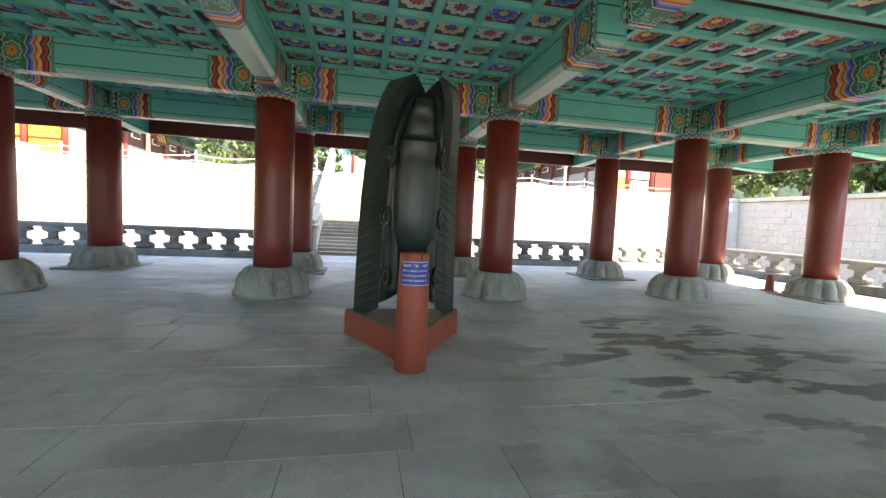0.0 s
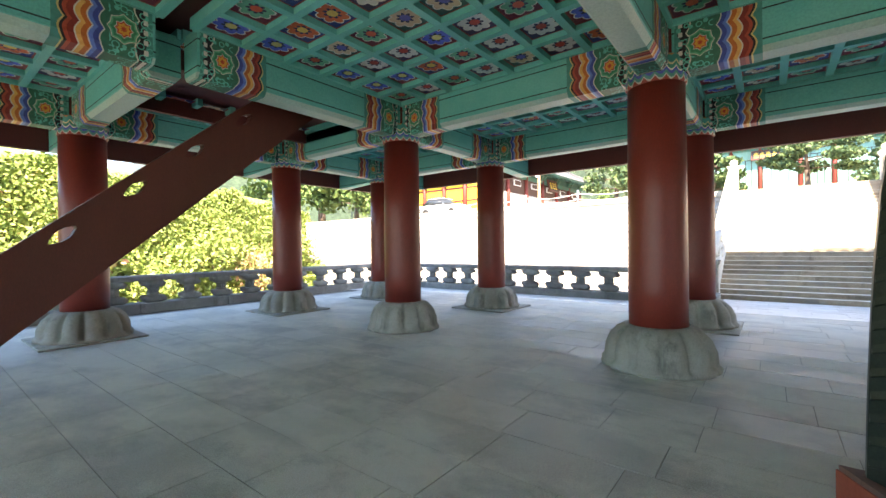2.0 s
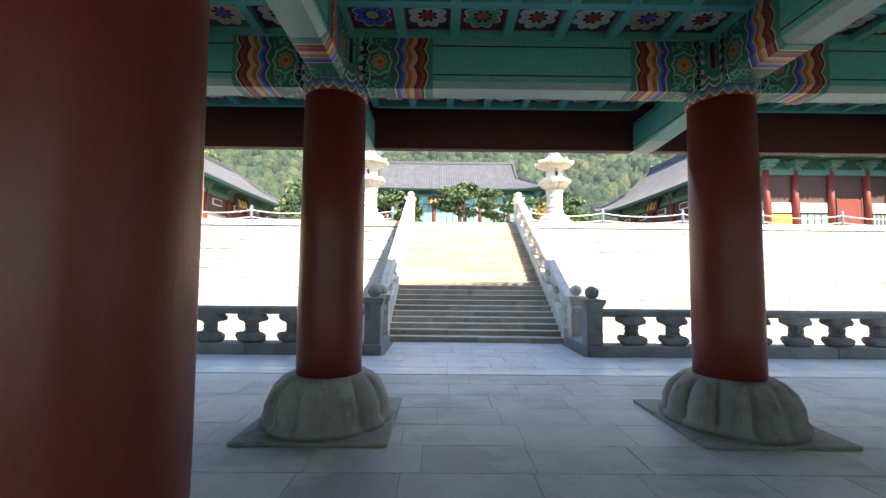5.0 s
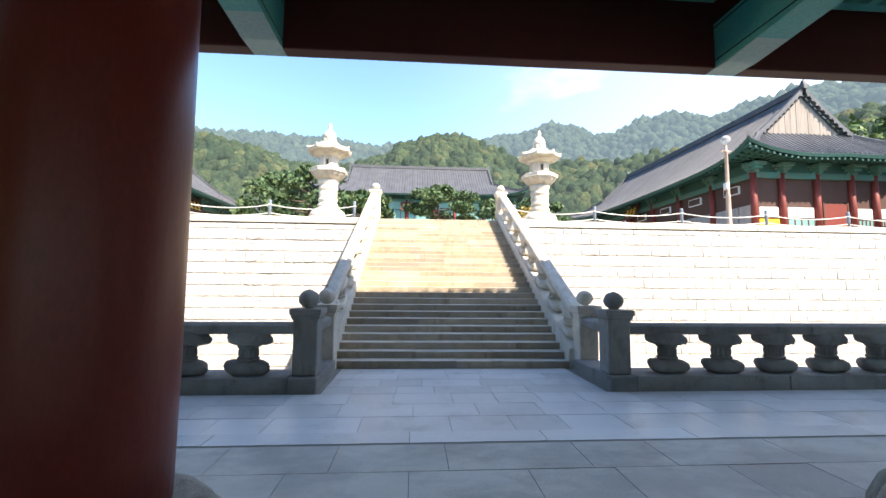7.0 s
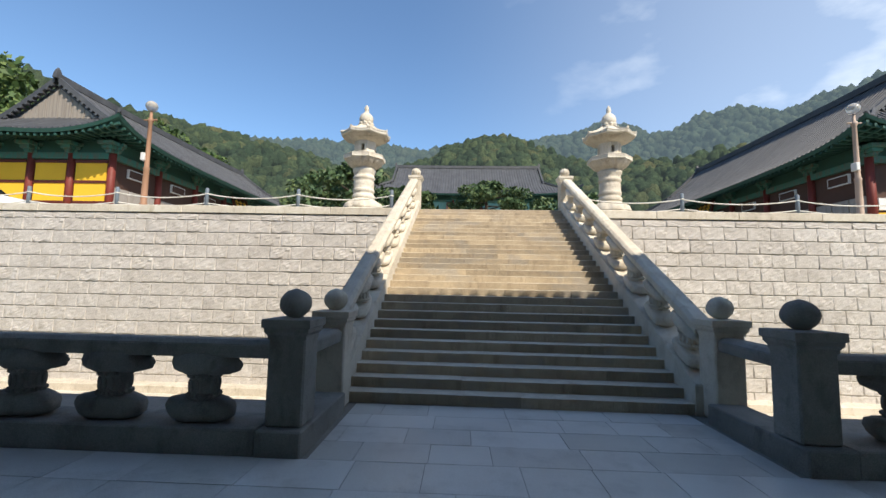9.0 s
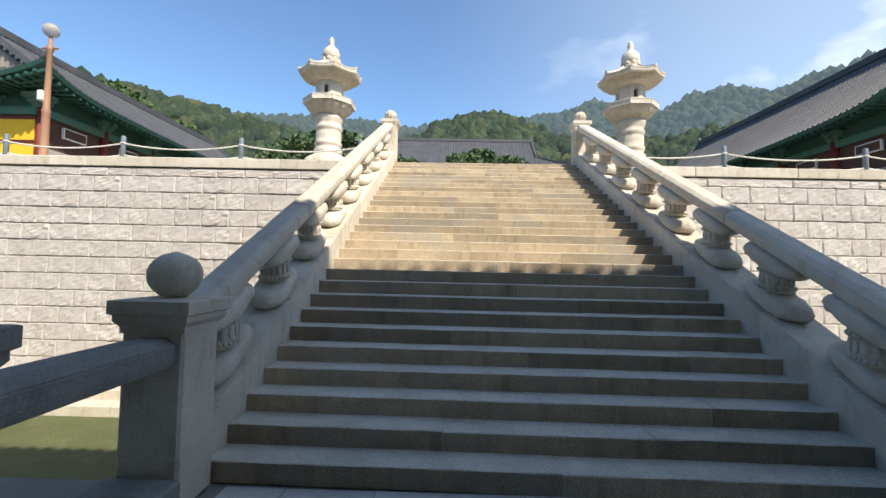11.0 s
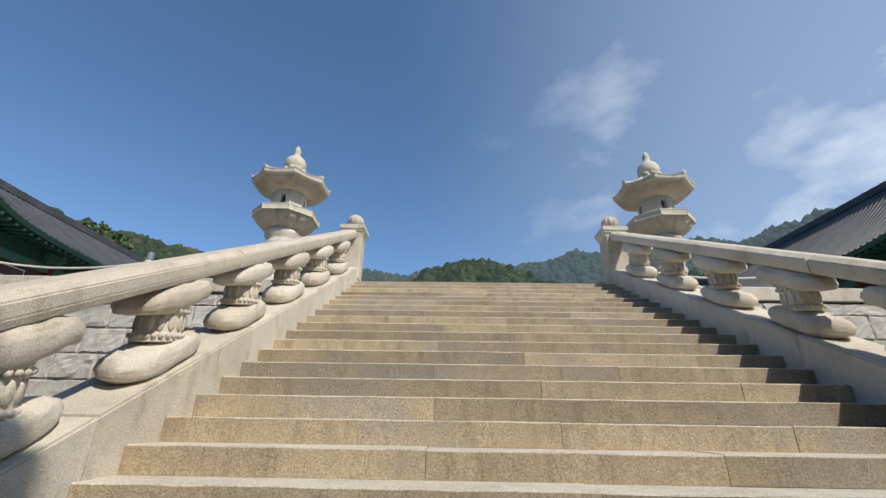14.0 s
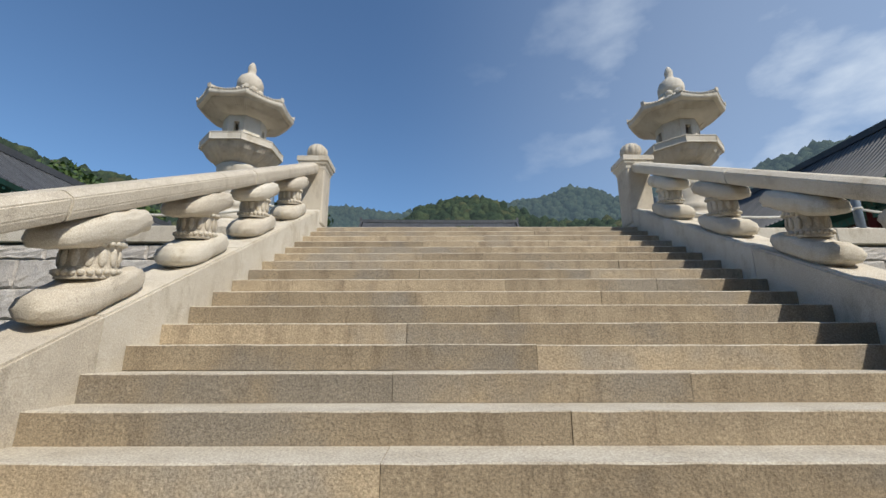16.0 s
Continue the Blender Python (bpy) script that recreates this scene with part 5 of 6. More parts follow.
def make_hall(name, label, x, y, turn, half_w, length, gable, eave, ridge, base, cols_x, cols_y, inset, front, side, lift=0.95, rib=0.36):
    """A hip-and-gable hall. Local y runs along the ridge from the gable end at 0; local x across it."""
    hall = thing(name, label, "temple hall", "temple halls")
    hall.matrix_basis = pose(x, y, 0, 0, 0, turn)
    H = ridge - eave

    def top(px, py):
        u = max(-1.0, min(1.0, px / half_w))
        d = min(py, length - py)
        z = roof_height(u, d, eave, H, gable)
        v = abs(2 * py / length - 1)
        return z + lift * (abs(u) ** 3) * (v ** 9) + 0.35 * (v ** 4) * (1 - abs(u)) + 0.30 * abs(u) ** 3 * v ** 2

    bm = bmesh.new()
    nx, py_list = 20, sorted({*[gable * k / 5 for k in range(5)], gable - 0.01, gable + 0.01, *[gable + (length - 2 * gable) * k / 14 for k in range(1, 14)], length - gable - 0.01, length - gable + 0.01, *[length - gable * k / 5 for k in range(5)]})
    up = [[bm.verts.new((half_w * (2 * i / nx - 1), py, top(half_w * (2 * i / nx - 1), py))) for i in range(nx + 1)] for py in py_list]
    dn = [[bm.verts.new((v.co.x * 0.985, length / 2 + (v.co.y - length / 2) * 0.995, v.co.z - 0.22)) for v in row] for row in up]
    for j in range(len(py_list) - 1):
        for i in range(nx):
            bm.faces.new((up[j][i], up[j][i + 1], up[j + 1][i + 1], up[j + 1][i]))
            bm.faces.new((dn[j][i], dn[j + 1][i], dn[j + 1][i + 1], dn[j][i + 1])).material_index = 1
    for j in range(len(py_list) - 1):
        for i in (0, nx):
            bm.faces.new((up[j][i], up[j + 1][i], dn[j + 1][i], dn[j][i])).material_index = 1
    for i in range(nx):
        for j in (0, len(py_list) - 1):
            bm.faces.new((up[j][i], up[j][i + 1], dn[j][i + 1], dn[j][i])).material_index = 1
    bmesh.ops.recalc_face_normals(bm, faces=bm.faces)
    roof = part("roof", bm, [TILE, SOFFIT], hall, "dark grey tiled hip-and-gable roof with upturned corners")
    # rows of round tiles
    verts, faces = [], []

    def row(points, side):
        base_i = len(verts)
        for p in points:
            for k, (w, h) in enumerate(((-0.085, 0.0), (-0.05, 0.085), (0.05, 0.085), (0.085, 0.0))):
                verts.append((p[0] + side[0] * w, p[1] + side[1] * w, p[2] + h))
        for s in range(len(points) - 1):
            for k in range(3):
                a = base_i + s * 4 + k
                faces.append((a, a + 1, a + 5, a + 4))
        faces.append(tuple(base_i + k for k in range(4)))

    n = int(length / rib)
    for i in range(n + 1):
        py = length * i / n
        d = min(py, length - py)
        reach = 1.0 if d >= gable else 1 - ((0.46 * (d / gable) ** 1.15) ** (1 / 1.22))
        for s in (-1, 1):
            pts = []
            for k in range(9):
                f = (1 - k / 8) if d >= gable else 1 - (1 - reach) * k / 8
                pts.append((s * half_w * f, py, top(s * half_w * f, py)))
            row(pts, (0, 1))
    n = int(2 * half_w / rib)
    for i in range(n + 1):
        px = half_w * (2 * i / n - 1)
        u = abs(px) / half_w
        cut = gable * min(1.0, ((1 - u) ** 1.22 / 0.46) ** (1 / 1.15))
        for far in (0, 1):
            pts = [(px, (length - q) if far else q, top(px, q)) for q in [max(0.001, cut - 0.02) * k / 6 for k in range(7)]]
            row(pts, (1, 0))
    me = bpy.data.meshes.new("tile_covering")
    me.from_pydata(verts, [], faces)
    me.materials.append(TILE)
    t = part("tile_covering", me, None, roof, "rows of round tiles")
    t["kind"] = "stuff"
    # ridges
    for s in (-1, 1):
        for far in (0, 1):
            bm = bmesh.new()
            pts = []
            for k in range(9):
                f = k / 8
                d = gable * (1 - f)
                u = 1 - ((0.46 * (d / gable) ** 1.15) ** (1 / 1.22)) if d > 0 else 1.0
                pts.append((s * half_w * u, length - d if far else d, top(half_w * u, d) + 0.02))
            loft(bm, [[(p[0] - 0.14, p[1], p[2]), (p[0] + 0.14, p[1], p[2]), (p[0] + 0.12, p[1], p[2] + 0.30), (p[0] - 0.12, p[1], p[2] + 0.30)] for p in pts])
            part("hip_ridge", bm, TILE, roof)
            bm = bmesh.new()
            e = length - gable + 0.25 if far else gable - 0.25
            pts = [(s * half_w * f, e, top(half_w * f, gable + 0.02) + 0.02) for f in [0.02 + 0.52 * k / 8 for k in range(9)]]
            loft(bm, [[(p[0], p[1] - 0.16, p[2] - 0.05), (p[0], p[1] + 0.16, p[2] - 0.05), (p[0], p[1] + 0.14, p[2] + 0.32), (p[0], p[1] - 0.14, p[2] + 0.32)] for p in pts])
            part("gable_ridge", bm, TILE, roof)
            e = length - gable if far else gable
            for k in range(12):
                f = 0.04 + 0.52 * k / 11
                g = part("gable_tile", gable_tile, None, roof)
                g.matrix_basis = pose(s * half_w * f, e - 0.25, top(half_w * f, gable + 0.02) - 0.09, 0, s * 30)
    bm = bmesh.new()
    pts = [(0, gable - 0.3 + (length - 2 * gable + 0.6) * k / 16) for k in range(17)]
    loft(bm, [[(-0.16, q, top(0, max(gable + 0.02, min(length - gable - 0.02, q)))), (0.16, q, top(0, max(gable + 0.02, min(length - gable - 0.02, q)))), (0.13, q, top(0, max(gable + 0.02, min(length - gable - 0.02, q))) + 0.48), (-0.13, q, top(0, max(gable + 0.02, min(length - gable - 0.02, q))) + 0.48)] for _, q in pts])
    part("main_ridge", bm, TILE, roof)
    for far in (0, 1):
        e = length - gable + 0.35 if far else gable - 0.35
        fin = bmesh.new()
        loft(fin, [[(-w, e - l, z), (w, e - l, z), (w, e + l, z), (-w, e + l, z)] for w, l, z in ((0.15, 0.22, ridge + 0.25), (0.13, 0.18, ridge + 0.6), (0.10, 0.10, ridge + 0.85), (0.03, 0.03, ridge + 1.0))])
        part("ridge_finial", fin, TILE, roof)
    # gable boards
    for far in (0, 1):
        e = length - gable + 0.05 if far else gable - 0.05
        lo = eave + 0.46 * H
        wide = half_w * (1 - 0.46 ** (1 / 1.22)) * 0.97
        nb = 14
        for k in range(nb):
            a, b = wide * (2 * k / nb - 1), wide * (2 * (k + 1) / nb - 1)
            ha = roof_height(a / half_w, gable, eave, H, gable) - 0.3
            hb = roof_height(b / half_w, gable, eave, H, gable) - 0.3
            if min(ha, hb) <= lo + 0.05:
                continue
            gw = loft(bmesh.new(), [[(a + 0.012, q, lo - 0.1), (b - 0.012, q, lo - 0.1), (b - 0.012, q, hb), (a + 0.012, q, ha)] for q in (e - 0.03 + 0.01 * (k % 2), e + 0.03)])
            bmesh.ops.recalc_face_normals(gw, faces=gw.faces)
            part("gable_board", gw, GREY_WOOD, hall, "weathered upright gable board")
    # body of the hall
    x0, x1 = cols_x[0], cols_x[-1]
    y0, y1 = cols_y[0], cols_y[-1]
    plate = eave - 0.55
    part("podium", box(x0 - 1.4, x1 + 1.4, y0 - 1.4, y1 + 1.4, 4.0, base), GRANITE, hall, "stone podium")
    part("core_wall", box(x0 + 0.12, x1 - 0.12, y0 + 0.12, y1 - 0.12, base, plate + 0.9), DOOR_DARK, hall, "dark timber walls")
    soffit = bmesh.new()
    for s in (-1, 1):
        for k in range(int((y1 - y0 + 2 * inset) / 0.42)):
            q = y0 - inset + 0.2 + k * 0.42
            zz = top(half_w * 0.97, q) - 0.26
            loft(soffit, [[(s * (x1 - 0.3), q - 0.07, plate + 0.75), (s * (x1 - 0.3), q + 0.07, plate + 0.75), (s * (x1 - 0.3), q + 0.07, plate + 0.9), (s * (x1 - 0.3), q - 0.07, plate + 0.9)], [(s * half_w * 0.975, q - 0.07, zz - 0.15), (s * half_w * 0.975, q + 0.07, zz - 0.15), (s * half_w * 0.975, q + 0.07, zz), (s * half_w * 0.975, q - 0.07, zz)]])
    for k in range(int((x1 - x0 + 2 * inset) / 0.42)):
        q = x0 - inset + 0.2 + k * 0.42
        for far in (0, 1):
            ye, yi = (length - 0.12, y1 - 0.3) if far else (0.12, y0 + 0.3)
            zz = top(max(-half_w, min(half_w, q)), 0.05) - 0.26
            loft(soffit, [[(q - 0.07, yi, plate + 0.75), (q + 0.07, yi, plate + 0.75), (q + 0.07, yi, plate + 0.9), (q - 0.07, yi, plate + 0.9)], [(q - 0.07, ye, zz - 0.15), (q + 0.07, ye, zz - 0.15), (q + 0.07, ye, zz), (q - 0.07, ye, zz)]])
    bmesh.ops.recalc_face_normals(soffit, faces=soffit.faces)
    r = part("eave_underside", soffit, SOFFIT, hall, "green painted rafters under the eaves")
    r["kind"] = "stuff"
    shaft = None
    places = [(cx, y0) for cx in cols_x] + [(x0, cy) for cy in cols_y[1:]] + [(x1, cy) for cy in cols_y[1:]]
    for cx, cy in places:
        if shaft is None:
            o = part("column", lathe([(0.23, base), (0.21, plate)], 16), HALL_RED, hall, "red column", True)
            shaft = o.data
            br = bmesh.new()
            for w, h, d in ((0.32, 0.0, 0.40), (0.62, 0.22, 0.55), (0.95, 0.44, 0.72)):
                add_box(br, -w / 2, w / 2, -d, d * 0.6, plate + h - 0.1, plate + h + 0.12)
                add_box(br, -d, d, -0.12, 0.12, plate + h - 0.08, plate + h + 0.10)
            o2 = part("bracket", br, BRACKET, hall, "green painted eave bracket")
            bracket_mesh = o2.data
        else:
            o, o2 = part("column", shaft, None, hall, "red column", True), part("bracket", bracket_mesh, None, hall, "green painted eave bracket")
        o.matrix_basis = o2.matrix_basis = pose(cx, cy, 0)
    part("lintel", box(x0, x1, y0 - 0.14, y0 + 0.10, plate - 0.45, plate - 0.05), BRACKET, hall, "green painted lintel")
    part("frieze", box(x0 + 0.1, x1 - 0.1, y0 - 0.02, y0 + 0.11, plate - 0.04, plate + 0.8), SOFFIT, hall, "green frieze boards")
    for s in (x0, x1):
        sg = -1 if s == x0 else 1
        part("lintel", box(min(s - 0.1 * sg, s + 0.14 * sg), max(s - 0.1 * sg, s + 0.14 * sg), y0 + 0.1, y1, plate - 0.45, plate - 0.05), BRACKET, hall, "green painted lintel")
        part("frieze", box(min(s - 0.11 * sg, s + 0.02 * sg), max(s - 0.11 * sg, s + 0.02 * sg), y0 + 0.12, y1, plate - 0.04, plate + 0.8), SOFFIT, hall, "green frieze boards")
    for i, (a, b) in enumerate(zip(cols_x, cols_x[1:])):
        front(hall, a + 0.27, b - 0.27, y0, base, plate - 0.45, i)
    for i, (a, b) in enumerate(zip(cols_y, cols_y[1:])):
        for s in (-1, 1):
            side(hall, s, x0 if s < 0 else x1, a + 0.27, b - 0.27, base, plate - 0.45, i)
    return hall


def yellow_bay(hall, a, b, y, z0, z1, i):
    """Three yellow plaster panels between dark red rails."""
    h = (z1 - z0 - 0.3) / 3
    for k in range(3):
        part("yellow_panel", box(a + 0.05, b - 0.05, y - 0.02, y + 0.115, z0 + 0.15 + k * h + 0.09, z0 + 0.15 + (k + 1) * h - 0.09), YELLOW, hall, "plain yellow plaster panel")
    for k in range(4):
        part("panel_rail", box(a, b, y - 0.06, y + 0.115, z0 + 0.15 + k * h - 0.09, z0 + 0.15 + k * h + 0.088), DARK_RED, hall)


def window_bay(hall, a, b, y, z0, z1, i):
    """Bays of the right-hand gable wall: panels, a red door, windows and white boards."""
    m = (a + b) / 2
    if i == 2:
        part("red_door", box(m - 0.85, m + 0.85, y - 0.03, y + 0.115, z0, z0 + 2.6, 0.01), HALL_RED, hall, "closed red plank door")
        part("door_frame", box(m - 0.97, m - 0.86, y - 0.05, y + 0.115, z0, z0 + 2.7), DOOR_DARK, hall)
        part("door_frame", box(m + 0.86, m + 0.97, y - 0.05, y + 0.115, z0, z0 + 2.7), DOOR_DARK, hall)
        return
    part("yellow_board" if i == 0 else "window_strip", box(a + 0.05, b - 0.05, y - 0.03, y + 0.115, z0 + 0.5, z0 + 1.45), YELLOW if i == 0 else HAZE_TEAL, hall, "yellow plaster panel" if i == 0 else "row of pale window panes")
    if i:
        for k in range(5):
            q = a + 0.05 + (b - a - 0.1) * k / 4
            part("window_bar", box(q - 0.04, q + 0.04, y - 0.05, y - 0.028, z0 + 0.45, z0 + 1.5), DARK_RED, hall)
    part("white_board", box(a + 0.08, b - 0.08, y - 0.03, y + 0.115, z0 + 1.6, z0 + 2.3), WHITE, hall, "blank white notice board")
    part("panel_rail", box(a, b, y - 0.04, y + 0.115, z0 + 0.28, z0 + 0.46), DARK_RED, hall)


def door_side(hall, s, x, a, b, z0, z1, i):
    """Lattice doors below a framed transom on the long sides."""
    n = 3
    for k in range(n):
        q0, q1 = a + (b - a) * k / n + 0.04, a + (b - a) * (k + 1) / n - 0.04
        d = part("lattice_door", box(min(x - 0.11 * s, x + 0.03 * s), max(x - 0.11 * s, x + 0.03 * s), q0, q1, z0 + 0.15, z0 + 2.5, 0.02), LATTICE, hall, "weathered pale lattice door")
    m = (a + b) / 2
    part("transom_frame", box(min(x - 0.1 * s, x + 0.05 * s), max(x - 0.1 * s, x + 0.05 * s), m - 0.75, m + 0.75, z1 - 0.85, z1 - 0.25), WHITE, hall, "thin pale frame round a transom")
    part("transom_panel", box(min(x, x + 0.06 * s), max(x, x + 0.06 * s), m - 0.69, m + 0.69, z1 - 0.79, z1 - 0.31), DOOR_DARK, hall)


def pale_bay(hall, a, b, y, z0, z1, i):
    part("pale_green_panel", box(a, b, y - 0.03, y + 0.115, z0, z1), HAZE_TEAL, hall, "pale green lattice doors")


def pale_side(hall, s, x, a, b, z0, z1, i):
    q0, q1 = min(x - 0.11 * s, x + 0.03 * s), max(x - 0.11 * s, x + 0.03 * s)
    for k in range(4):
        c0, c1 = a + (b - a) * k / 4 + 0.05, a + (b - a) * (k + 1) / 4 - 0.05
        part("lattice_door", box(q0, q1, c0, c1, z0 + 0.1, z1 - 1.3), HAZE_TEAL, hall, "pale green lattice door")
    part("pale_green_panel", box(q0, q1, a, b, z1 - 1.2, z1), HAZE_TEAL, hall, "pale green boards over the doors")


make_hall("temple_hall", "temple hall with tiled roof, red columns and grey gable boards", 28.75, 35.4, 0, 7.1, 32.0, 3.3, 10.35, 16.3, 5.0, (-5.3, -3.2, -0.55, 2.1, 3.9, 5.3), (1.9, 6.0, 10.2, 14.4, 18.6, 22.8, 27.0), 1.8, window_bay, door_side)
make_hall("temple_hall", "temple hall with tiled roof, red columns and yellow panels", -27.45, 35.4, 0, 7.1, 30.0, 3.3, 10.2, 14.8, 5.0, (-5.3, -2.65, 0.0, 2.65, 5.3), (1.9, 6.0, 10.2, 14.4, 18.6, 22.8, 27.0), 1.8, yellow_bay, door_side)
make_hall("main_hall", "broad main hall with grey tiled roof and pale green doors", CX + 17.4, 84.0, 90, 8.4, 34.8, 5.4, 16.0, 22.3, 9.0, (-6.4, 0.0, 6.4), (2.2, 7.0, 11.8, 15.2, 19.6, 23.0, 27.8, 32.6), 1.9, pale_bay, pale_side, 1.1, 0.42)
BOARD_BLACK = paint("black_board", (0.02, 0.02, 0.02), (0.03, 0.03, 0.03))
GOLD = paint("gold_paint", (0.75, 0.45, 0.06), (0.6, 0.35, 0.05), 0.4, amount=0.2)


def make_name_board(m, size, count, label):
    """A dark framed board with bars for its gold characters."""
    board = thing("name_board", label, "name board", "name boards")
    board.matrix_basis = m @ Matrix.Diagonal((size, size, size, 1))
    half = 0.14 + 0.34 * count
    part("panel", box(-half, half, -0.06, 0.06, -0.55, 0.55, 0.03), BOARD_BLACK, board)
    for a, b, c, d in ((-half - 0.1, half + 0.1, 0.55, 0.68), (-half - 0.1, half + 0.1, -0.68, -0.55), (-half - 0.12, -half, -0.55, 0.55), (half, half + 0.12, -0.55, 0.55)):
        part("frame_bar", box(a, b, -0.11, 0.05, c, d, 0.01), BROWN, board)
    for k in range(count):
        bm = bmesh.new()
        x = -half + 0.24 + k * 0.68
        for q in range(3):
            add_box(bm, x, x + 0.48, -0.10, -0.06, -0.36 + q * 0.28, -0.24 + q * 0.28)
        add_box(bm, x + 0.19, x + 0.29, -0.10, -0.061, -0.42, 0.42)
        part("gold_character", bm, GOLD, board, "gold character strokes")


make_name_board(pose(CX - 1.6, 76.9, 14.2, -12), 1.0, 4, "dark name board with gold characters under the main hall's eaves")
make_name_board(pose(-21.75, 52.0, 9.15, 0, 0, 90) @ pose(0, 0, 0, -14), 1.05, 3, "dark name board with gold characters under the side hall's eaves")
make_name_board(pose(23.05, 53.2, 9.6, 0, 0, -90) @ pose(0, 0, 0, -14), 1.05, 3, "dark name board with gold characters under the side hall's eaves")


# ---------- lamp posts ----------
def make_lamp(x, y, z, material, label):
    l = thing("street_lamp", label, "street lamp", "lamp posts")
    l.matrix_basis = pose(x, y, 4.22)
    part("pole", lathe([(0.16, 0.0), (0.16, 0.25), (0.11, 0.35), (0.10, 1.6), (0.12, 1.65), (0.085, 1.75), (0.07, z - 0.75), (0.10, z - 0.70), (0.10, z - 0.60), (0.05, z - 0.55), (0.05, z - 0.28)], 16), material, l, "", True)
    part("globe", lathe([(0.02, z - 0.30)] + [(0.21 * math.sin(math.pi * k / 10), z - 0.09 - 0.21 * math.cos(math.pi * k / 10)) for k in range(1, 10)] + [(0.01, z + 0.12)], 20), GLOBE, l, "clear round glass globe", True)
    for s in (-1, 1):
        part("arm", box(min(0.05 * s, 0.26 * s), max(0.05 * s, 0.26 * s), -0.03, 0.03, z - 0.66, z - 0.61, 0.01), material, l)
    part("speaker_box", box(-0.17, -0.02, -0.16, 0.08, 1.95, 2.25, 0.02), WHITE, l, "small white box on the pole")
    return l


t = Tree("lamp_glass", 0.08)
t.bsdf.inputs["Transmission Weight"].default_value = 0.6
GLOBE = t.done((0.75, 0.72, 0.66))
make_lamp(-12.2, 27.5, 4.2, paint("rusty_brown_paint", (0.36, 0.20, 0.12), (0.26, 0.13, 0.08), 0.6), "brown iron lamp post with a round glass globe")
make_lamp(14.2, 28.0, 4.4, paint("pale_rusty_paint", (0.48, 0.36, 0.28), (0.30, 0.19, 0.13), 0.6), "pale rusty lamp post with a round glass globe")


# ---------- plants ----------
def leaf_material(name, stops, rough=0.6):
    t = Tree(name, rough, spec=0.25)
    t.bsdf.inputs["Subsurface Weight"].default_value = 0.0
    c = t.ramp(t.island(), stops)
    return t.done(t.mix(0.35, c, t.ramp(t.noise(t.place(), 0.5, 3), [(0.3, 0.25), (0.7, 0.75)]), "OVERLAY"))


LEAF = leaf_material("leaves", [(0.0, (0.04, 0.08, 0.025)), (0.5, (0.08, 0.13, 0.04)), (1.0, (0.13, 0.18, 0.055))])
PINE = leaf_material("pine_needles", [(0.0, (0.035, 0.07, 0.03)), (0.6, (0.065, 0.11, 0.045)), (1.0, (0.11, 0.15, 0.055))])
IVY = leaf_material("bank_leaves", [(0.0, (0.14, 0.20, 0.045)), (0.55, (0.20, 0.275, 0.065)), (0.9, (0.28, 0.33, 0.09)), (1.0, (0.32, 0.24, 0.10))])
IVY_RED = leaf_material("turning_ivy", [(0.0, (0.22, 0.27, 0.07)), (0.35, (0.38, 0.34, 0.13)), (0.7, (0.46, 0.30, 0.16)), (1.0, (0.42, 0.18, 0.11))])
BARK = stone("bark", (0.10, 0.07, 0.05), (0.06, 0.045, 0.035), (0.14, 0.11, 0.08), grain=20, amount=0.0)


def leaves(name, points, size, material, parent=None, seed=1, flat=0.0):
    """One mesh of many small folded leaves at the points given."""
    r = np.random.default_rng(seed)
    n = len(points)
    p = np.asarray(points)
    a = r.normal(size=(n, 3))
    a[:, 2] *= 1 - flat
    a /= np.linalg.norm(a, axis=1)[:, None]
    b = np.cross(a, r.normal(size=(n, 3)))
    b /= np.linalg.norm(b, axis=1)[:, None]
    s = size * r.uniform(0.6, 1.4, size=(n, 1))
    nrm = np.cross(a, b)
    quad = np.stack([p - a * s, p - b * s * 0.55 + nrm * s * 0.2, p + a * s, p + b * s * 0.55 + nrm * s * 0.2], 1).reshape(-1, 3)
    me = bpy.data.meshes.new(name)
    me.vertices.add(4 * n)
    me.vertices.foreach_set("co", quad.ravel())
    me.loops.add(4 * n)
    me.loops.foreach_set("vertex_index", np.arange(4 * n))
    me.polygons.add(n)
    me.polygons.foreach_set("loop_start", np.arange(0, 4 * n, 4))
    me.update(calc_edges=True)
    me.materials.append(material)
    ob = part(name, me, None, parent)
    return ob


def limb(bm, a, b, r0, r1, n=7):
    a, b = Vector(a), Vector(b)
    side = (b - a).orthogonal().normalized()
    up = (b - a).cross(side).normalized()
    loft(bm, [[tuple(p + side * r * math.cos(2 * math.pi * i / n) + up * r * math.sin(2 * math.pi * i / n)) for i in range(n)] for p, r in ((a, r0), (b, r1))])


